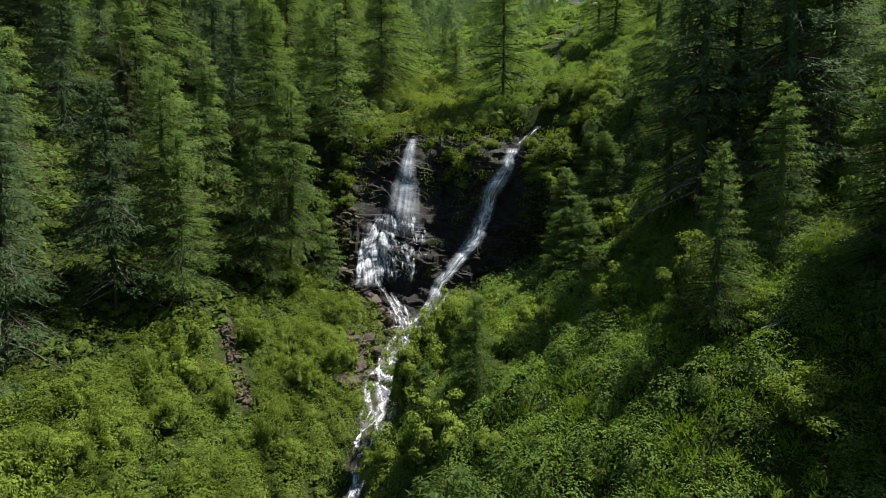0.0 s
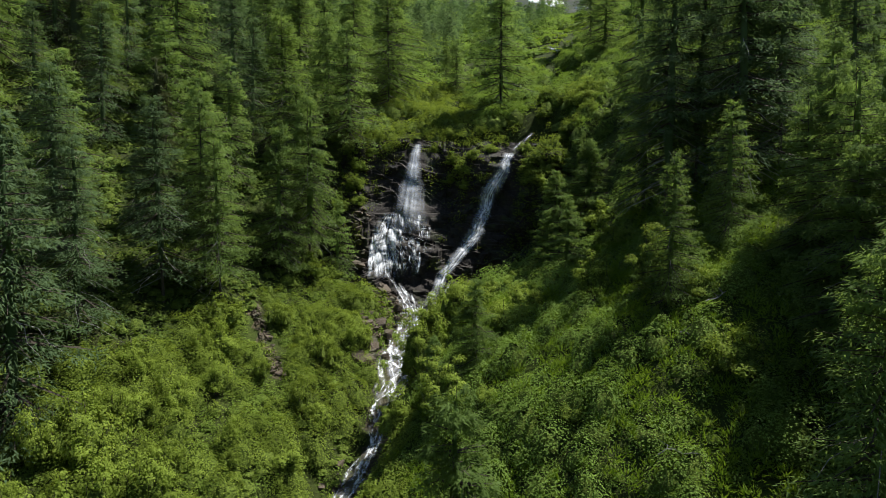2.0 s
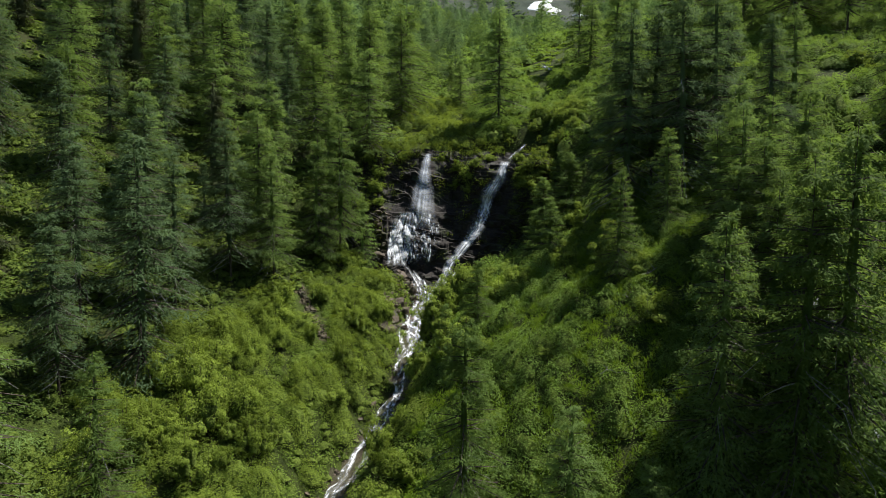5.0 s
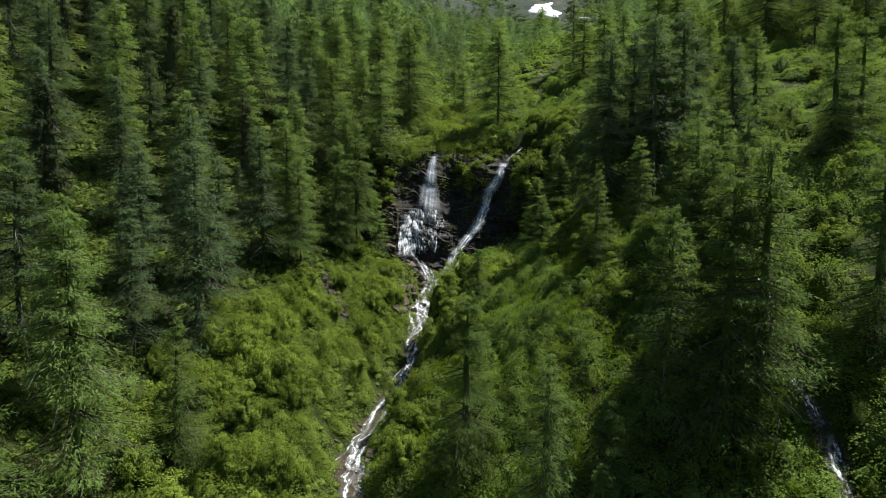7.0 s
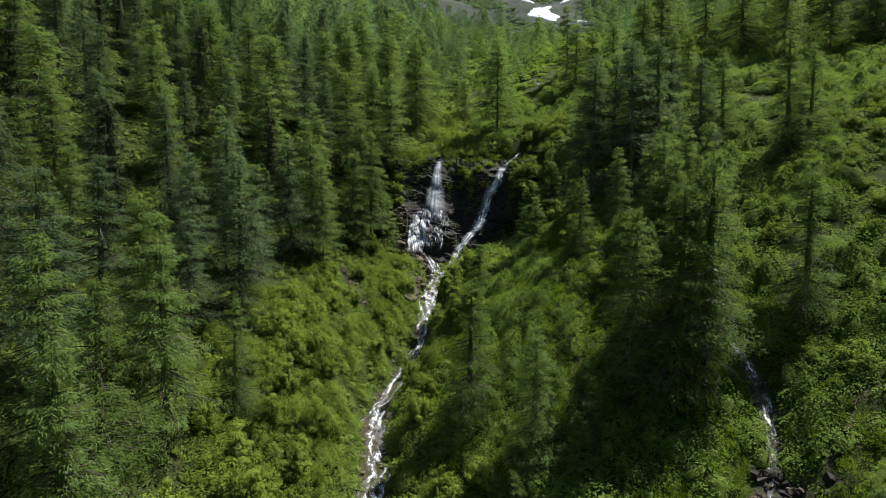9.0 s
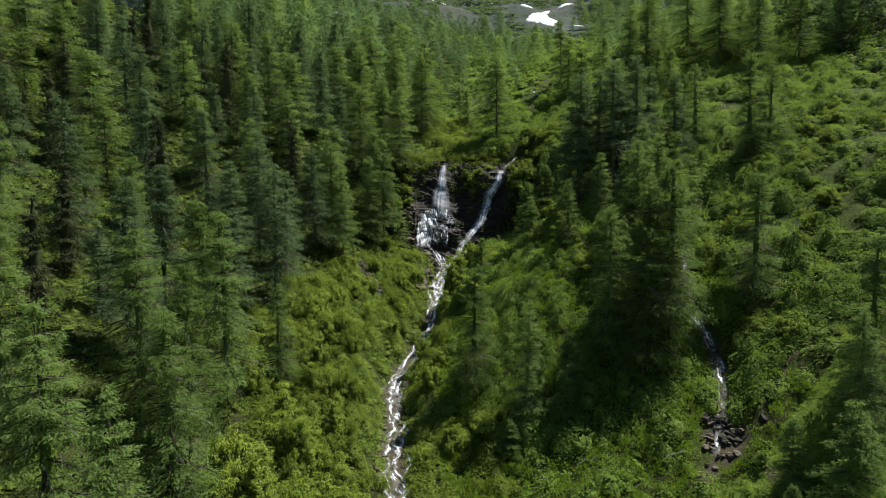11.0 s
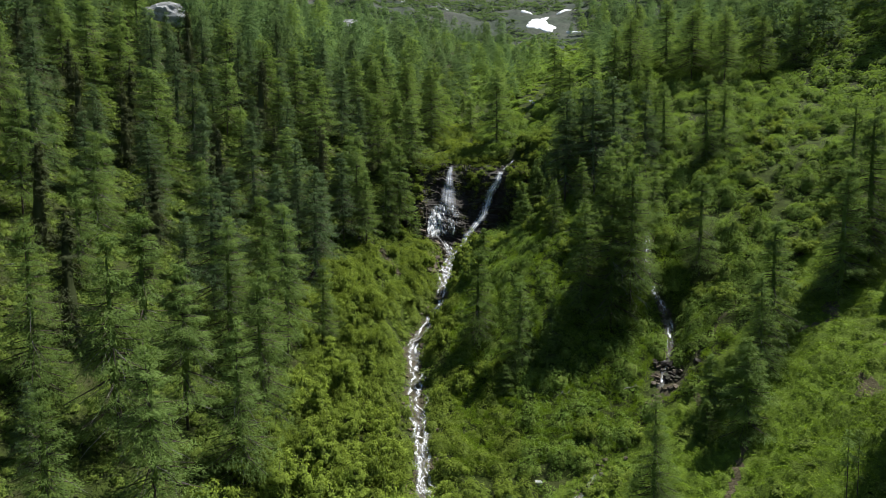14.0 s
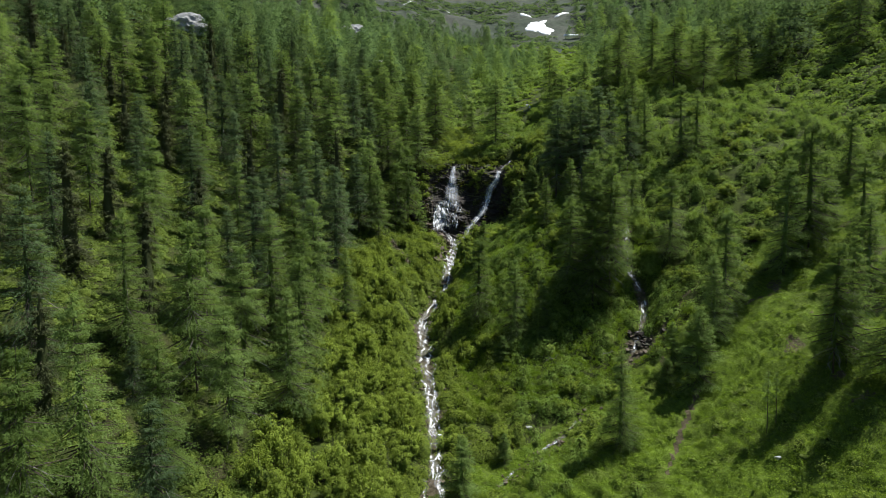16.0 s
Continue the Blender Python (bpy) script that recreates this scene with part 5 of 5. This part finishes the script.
for n in range(26):
    x = -14.5 + n * 1.08 + rnd.uniform(-0.4, 0.4)
    if abs(x + 3.6) < 0.9 or abs(x - 11.0) < 1.2:
        continue
    plant(alders[n % 4], x, 73.9 + rnd.uniform(-0.9, 0.6), rnd.uniform(1.5, 2.3), 3.2, "alder shrubs on the brow of the rock face", rnd.uniform(1.0, 1.3), 0.4)
face_spots = [(2.2, 3.0, 2.4), (1.2, 4.4, 2.0), (3.4, 4.8, 2.0), (2.6, 1.4, 1.7), (0.6, 2.2, 1.5), (5.4, 5.6, 1.8), (-1.4, 6.0, 1.6), (-7.2, 6.2, 1.7), (-9.4, 5.4, 1.9), (-10.8, 3.6, 2.2), (-11.2, 1.2, 2.4), (-10.6, -0.8, 2.0), (-12.0, 5.6, 2.4), (-12.4, -1.6, 2.4),
    (9.6, 5.4, 2.2), (9.2, 3.2, 2.2), (10.6, 4.2, 2.6), (10.2, 1.8, 2.8), (11.6, 3.0, 2.8), (12.0, 0.8, 3.0), (13.2, 3.8, 3.0), (13.4, -0.6, 3.0), (12.6, -3.8, 3.0), (14.8, 2.0, 3.2), (15.0, 5.2, 3.0), (12.4, 5.8, 2.4)]
for n, (x, z, tall) in enumerate(face_spots):
    ax, az = np.array([x]), np.array([z])
    y = float(face_depth(ax, az)[0] - 0.6 * face_relief(ax, az)[0])
    ob = plant(fine_alders[n % 3], x, y, tall, 3.2, "shrubs rooted in the rock face", rnd.uniform(1.0, 1.35))
    ob.matrix_basis = Matrix.Translation((0, 0, z - 0.7 - ob.matrix_basis.translation.z)) @ ob.matrix_basis
for n in range(24):
    x, y = 11.5 + rnd.uniform(0, 8.0), 66.0 + rnd.uniform(0, 11)
    if abs(x - np.interp(y, [66, 73], [8, 12])) > 1.3:
        plant(fine_alders[n % 3], x, y, rnd.uniform(1.8, 3.2), 3.2, "alder shrubs on the brow of the rock face", rnd.uniform(1.0, 1.3))
# dwarf pine and turf on the high slope
x, y = rng.uniform(-170, 260, 4200), rng.uniform(300, 500, 4200)
keep = (lattice_noise(x, y, 26.0, 71) > -0.35) & (np.hypot(x - 61, y - 368) > 19)
x, y = x[keep], y[keep]
undergrowth("dwarf_pine", "dark green dwarf pine patches below the cirque", 86, x, y, rng.uniform(2.0, 5.0, len(x)), rng.uniform(0.8, 2.0, len(x)), 1.4, 1.3, DARK_SHADED_LEAF)


# ---- stones, snow, dead wood ----
def stone_data(seed, flat, mat):
    """An angular broken slab of layered rock."""
    rng = random.Random(seed)
    bm = bmesh.new()
    for _ in range(16):
        bm.verts.new((rng.uniform(-0.5, 0.5), rng.uniform(-0.45, 0.45), rng.choice((-0.5, 0.5, rng.uniform(-0.5, 0.5))) * flat))
    hull = bmesh.ops.convex_hull(bm, input=bm.verts[:])
    spare = [g for g in hull["geom_interior"] if isinstance(g, bmesh.types.BMVert)]
    bmesh.ops.delete(bm, geom=spare, context="VERTS")
    me = bpy.data.meshes.new("stone")
    bm.to_mesh(me)
    bm.free()
    me.materials.append(mat)
    return me


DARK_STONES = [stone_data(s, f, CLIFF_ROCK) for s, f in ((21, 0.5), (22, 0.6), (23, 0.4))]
BROWN_STONES = [stone_data(s, f, BROWN_ROCK) for s, f in ((1, 0.4), (2, 0.5), (3, 0.28), (4, 0.6), (7, 0.35), (8, 0.45), (9, 0.3), (10, 0.5), (11, 0.22))]
PALE_STONES = [stone_data(s, f, GREY_ROCK) for s, f in ((5, 0.3), (6, 0.4))]


def stone(datas, x, y, size, label, group, up=0.0, z=None):
    ob = new("boulder", datas[rnd.randrange(len(datas))])
    zz = float(height(np.array(x), np.array(y))) if z is None else z
    ob.matrix_basis = pose(x, y, zz + size * 0.1 + up, rnd.uniform(-18, 18), rnd.uniform(-18, 18), rnd.uniform(0, 360)) @ Matrix.Diagonal((size, size * rnd.uniform(0.7, 1.1), size * rnd.uniform(0.8, 1.2), 1))
    return tagged(ob, label, "rock", group)


for i in range(100):
    q = BROOK_LINE[rnd.randrange(len(BROOK_LINE) - 40)]
    a = rnd.choice((-1, 1)) * rnd.uniform(0.8, 2.3)
    stone(BROWN_STONES, q[0] + a, q[1] + rnd.uniform(-0.3, 0.3), 0.3 + 0.95 * rnd.random() ** 1.5, "brown angular boulder at the edge of the brook", "brook boulders")
for i in range(20):
    q = SIDE_LINE[rnd.randrange(10, len(SIDE_LINE) - 20)]
    stone(BROWN_STONES, q[0] + rnd.uniform(-1.3, 1.3), q[1] + rnd.uniform(-0.4, 0.4), rnd.uniform(0.3, 0.9), "brown stone in the side gully", "gully stones")
for i in range(80):
    y = rnd.uniform(46.0, 61.0)
    x = float(np.interp(-y, -BROOK_LINE[:, 1], BROOK_LINE[:, 0])) - rnd.uniform(1.7, 3.2 + 0.12 * (y - 46))
    stone(BROWN_STONES, x, y, 0.45 + 1.2 * rnd.random() ** 2, "layered brown rock slab beside the falls", "rock slabs below the falls", rnd.uniform(0.0, 0.5))
for i in range(24):
    x, y = -9.6 + rnd.uniform(-0.9, 0.7), rnd.uniform(60.5, 66.0)
    stone(BROWN_STONES, x, y, rnd.uniform(0.6, 1.3), "layered brown rock slab beside the falls", "rock slabs below the falls", 0.0, -8.6 + (y - 60.5) * 1.35)
for i in range(13):
    t = rnd.random()
    stone(BROWN_STONES, -17.5 + 4.2 * t + rnd.uniform(-0.6, 0.6), 48.5 - 8 * t, rnd.uniform(0.2, 0.55), "brown stone in a bare strip of the slope", "stones of the bare strip", 0.2)
for i in range(26):
    stone(BROWN_STONES, 22.8 + rnd.gauss(0, 1.1), 3.2 + rnd.gauss(0, 1.8), rnd.uniform(0.35, 1.0), "brown stone in the side gully", "gully stones", 0.1)
for i in range(18):
    stone(DARK_STONES, 23.2 + rnd.gauss(0, 0.9), 4.2 + rnd.gauss(0, 1.6), rnd.uniform(0.5, 1.3), "dark wet rock in the side gully", "gully stones", 0.1)
for i in range(12):
    t = rnd.random()
    stone(BROWN_STONES, 10.5 - 9 * t + rnd.gauss(0, 0.5), -9.5 - 9.5 * t + rnd.gauss(0, 0.5), rnd.uniform(0.3, 0.8), "brown stone in the side gully", "gully stones", 0.05)
for x, y, s in ((5.3, -8.3, 1.2), (27.0, -26.8, 0.8), (-53.3, -3.1, 1.3)):
    stone(PALE_STONES, x, y, s, "pale grey stone lying on the slope", "pale stones")


def stone_field(name, label, seed, count, spot, low, high):
    """Many small broken stones joined in one mesh; spot gives a place for each."""
    r = random.Random(seed)
    vv, ff, n = [], [], 0
    for _ in range(count):
        me = BROWN_STONES[r.randrange(len(BROWN_STONES))]
        x, y, z = spot(r)
        k = r.uniform(low, high)
        m = pose(x, y, z + 0.1 * k, r.uniform(-25, 25), r.uniform(-25, 25), r.uniform(0, 360)) @ Matrix.Scale(k, 4)
        vv += [tuple(m @ v.co) for v in me.vertices]
        ff += [tuple(i + n for i in p.vertices) for p in me.polygons]
        n += len(me.vertices)
    me = bpy.data.meshes.new(name)
    me.from_pydata(vv, [], ff)
    me.materials.append(BROWN_ROCK)
    return tagged(piece(name, me), label, "rubble", kind="stuff")


def on_ground(x, y, up=0.0):
    return x, y, float(height(np.array(x), np.array(y))) + up


def by_brook(r):
    q = BROOK_LINE[r.randrange(len(BROOK_LINE) - 40)]
    return on_ground(q[0] + r.choice((-1, 1)) * r.uniform(0.7, 2.2), q[1] + r.uniform(-0.3, 0.3), 0.1)


def by_falls(r):
    y = r.uniform(47, 61)
    return on_ground(float(np.interp(-y, -BROOK_LINE[:, 1], BROOK_LINE[:, 0])) - r.uniform(1.4, 4.4), y, r.uniform(0, 0.3))


def by_strip(r):
    t = r.random()
    return on_ground(-17.5 + 4.2 * t + r.uniform(-0.5, 0.5), 48.5 - 8 * t, 0.15)


def by_side_brook(r):
    q = SIDE_LINE[r.randrange(10, len(SIDE_LINE) - 10)]
    return on_ground(q[0] + r.gauss(0, 0.7), q[1] + r.uniform(-0.4, 0.4), 0.1)


stone_field("brook_rubble", "small broken brown stones along the brook", 1, 420, by_brook, 0.2, 0.6)
stone_field("falls_rubble", "small dark layered stones below the falls", 2, 300, by_falls, 0.2, 0.7)
stone_field("strip_rubble", "broken stones in a bare strip of the slope", 3, 140, by_strip, 0.15, 0.5)
stone_field("gully_rubble", "small brown stones in the side gully", 4, 260, by_side_brook, 0.2, 0.6)


def crag(x, y, wide, tall, seed):
    """A pale rock outcrop standing out of the forest."""
    bm = bmesh.new()
    bmesh.ops.create_icosphere(bm, subdivisions=4, radius=0.5)
    for v in bm.verts:
        p = v.co * 2
        k = 1 + 0.35 * noise.noise(p * 1.3 + Vector((seed, 3, 0))) + 0.18 * noise.noise(p * 3.7 + Vector((0, seed, 0))) + 0.08 * noise.noise(p * 9)
        k += 0.06 * math.floor(p.z * 4) % 0.12
        v.co = Vector((v.co.x * wide * k, v.co.y * wide * 0.6 * k, v.co.z * tall * k))
    me = bpy.data.meshes.new("crag")
    bm.to_mesh(me)
    bm.free()
    me.materials.append(GREY_ROCK)
    ob = new("rock_outcrop", me)
    ob.location = (x, y, float(height(np.array(x), np.array(y))) + tall * 0.15)
    return tagged(ob, "pale grey rock outcrop rising out of the forest", "rock")


crag(-93, 126, 13, 9, 2)
crag(-60, 262, 24, 12, 5)


def snow_patch(x, y, wide, deep, seed, turn=0.0):
    """A tongue of old snow lying on the slope, with a ragged outline."""
    nu, nv = 40, 18
    a, r = np.meshgrid(np.linspace(0, 2 * np.pi, nu), np.linspace(0, 1, nv))
    k = 1 + 0.45 * lattice_noise(np.cos(a) * 1.7 + seed, np.sin(a) * 1.7, 1.0, seed) + 0.22 * lattice_noise(np.cos(a) * 4 + seed, np.sin(a) * 4, 1.0, seed + 1)
    u, v = np.cos(a) * r * k * wide / 2, np.sin(a) * r * k * deep / 2
    px, py = x + u * math.cos(turn) - v * math.sin(turn), y + u * math.sin(turn) + v * math.cos(turn)
    pz = height(px, py) + 0.9 * np.sqrt(np.clip(1 - r ** 2, 0, 1)) + 0.25 - 0.8 * (r > 0.99)
    ob = piece("snow_patch", mesh_data("snow_patch", np.stack([px, py, pz], -1).reshape(-1, 3), grid_faces(nu, nv), SNOW, shade=True))
    return tagged(ob, "patch of old white snow on the high slope", "snow")


for x, y, w, d, s, t in ((58.5, 366, 17, 24, 3, 0.15), (65, 378, 4, 15, 5, -0.5), (80, 350, 9, 4, 6, 0.0), (56, 400, 9, 5, 8, 0.3), (84, 404, 16, 5, 9, 0.5), (40, 440, 16, 5, 10, 0.1), (-5, 452, 14, 5, 12, 0.0), (-40, 470, 10, 4, 14, 0.4), (-33, 188, 8, 2.5, 15, 0.3)):
    snow_patch(x, y, w, d, s, t)


def dead_branch(x, y, long, seed, turn):
    """A bleached fallen branch with side twigs."""
    r = random.Random(seed)
    k = 6
    s = np.linspace(-0.5, 0.5, k)
    px, py = x + s * long * math.cos(turn), y + s * long * math.sin(turn)
    pz = height(px, py) + 0.75 + np.array([r.uniform(-0.1, 0.25) for _ in range(k)])
    spine = np.stack([px, py, pz], -1)
    ob = tagged(new("fallen_branch"), "bleached grey fallen branch lying on the shrubs", "branch")
    piece("stem", mesh_data("stem", *tubes(spine[None], np.linspace(0.045, 0.015, k)[None], 6), GREY_BARK), ob)
    tw = []
    for i in range(1, k - 1):
        e = np.array([r.uniform(-0.7, 0.7), r.uniform(-0.7, 0.7), r.uniform(0.1, 0.6)])
        tw.append(np.stack([spine[i], spine[i] + e * 0.5, spine[i] + e]))
    tagged(piece("twigwork", mesh_data("twigwork", *tubes(np.array(tw), np.repeat([[0.025, 0.015, 0.006]], len(tw), 0), 3), GREY_BARK), ob), kind="stuff")
    return ob


for i, (x, y, l, t) in enumerate(((15.0, 27.0, 1.3, 0.1), (10.5, 20.2, 1.8, -0.3), (13.0, 25.5, 1.2, 0.2), (18.0, 2.0, 2.0, 0.2), (10.0, 3.0, 1.6, 0.2))):
    dead_branch(x, y, l, i, t)
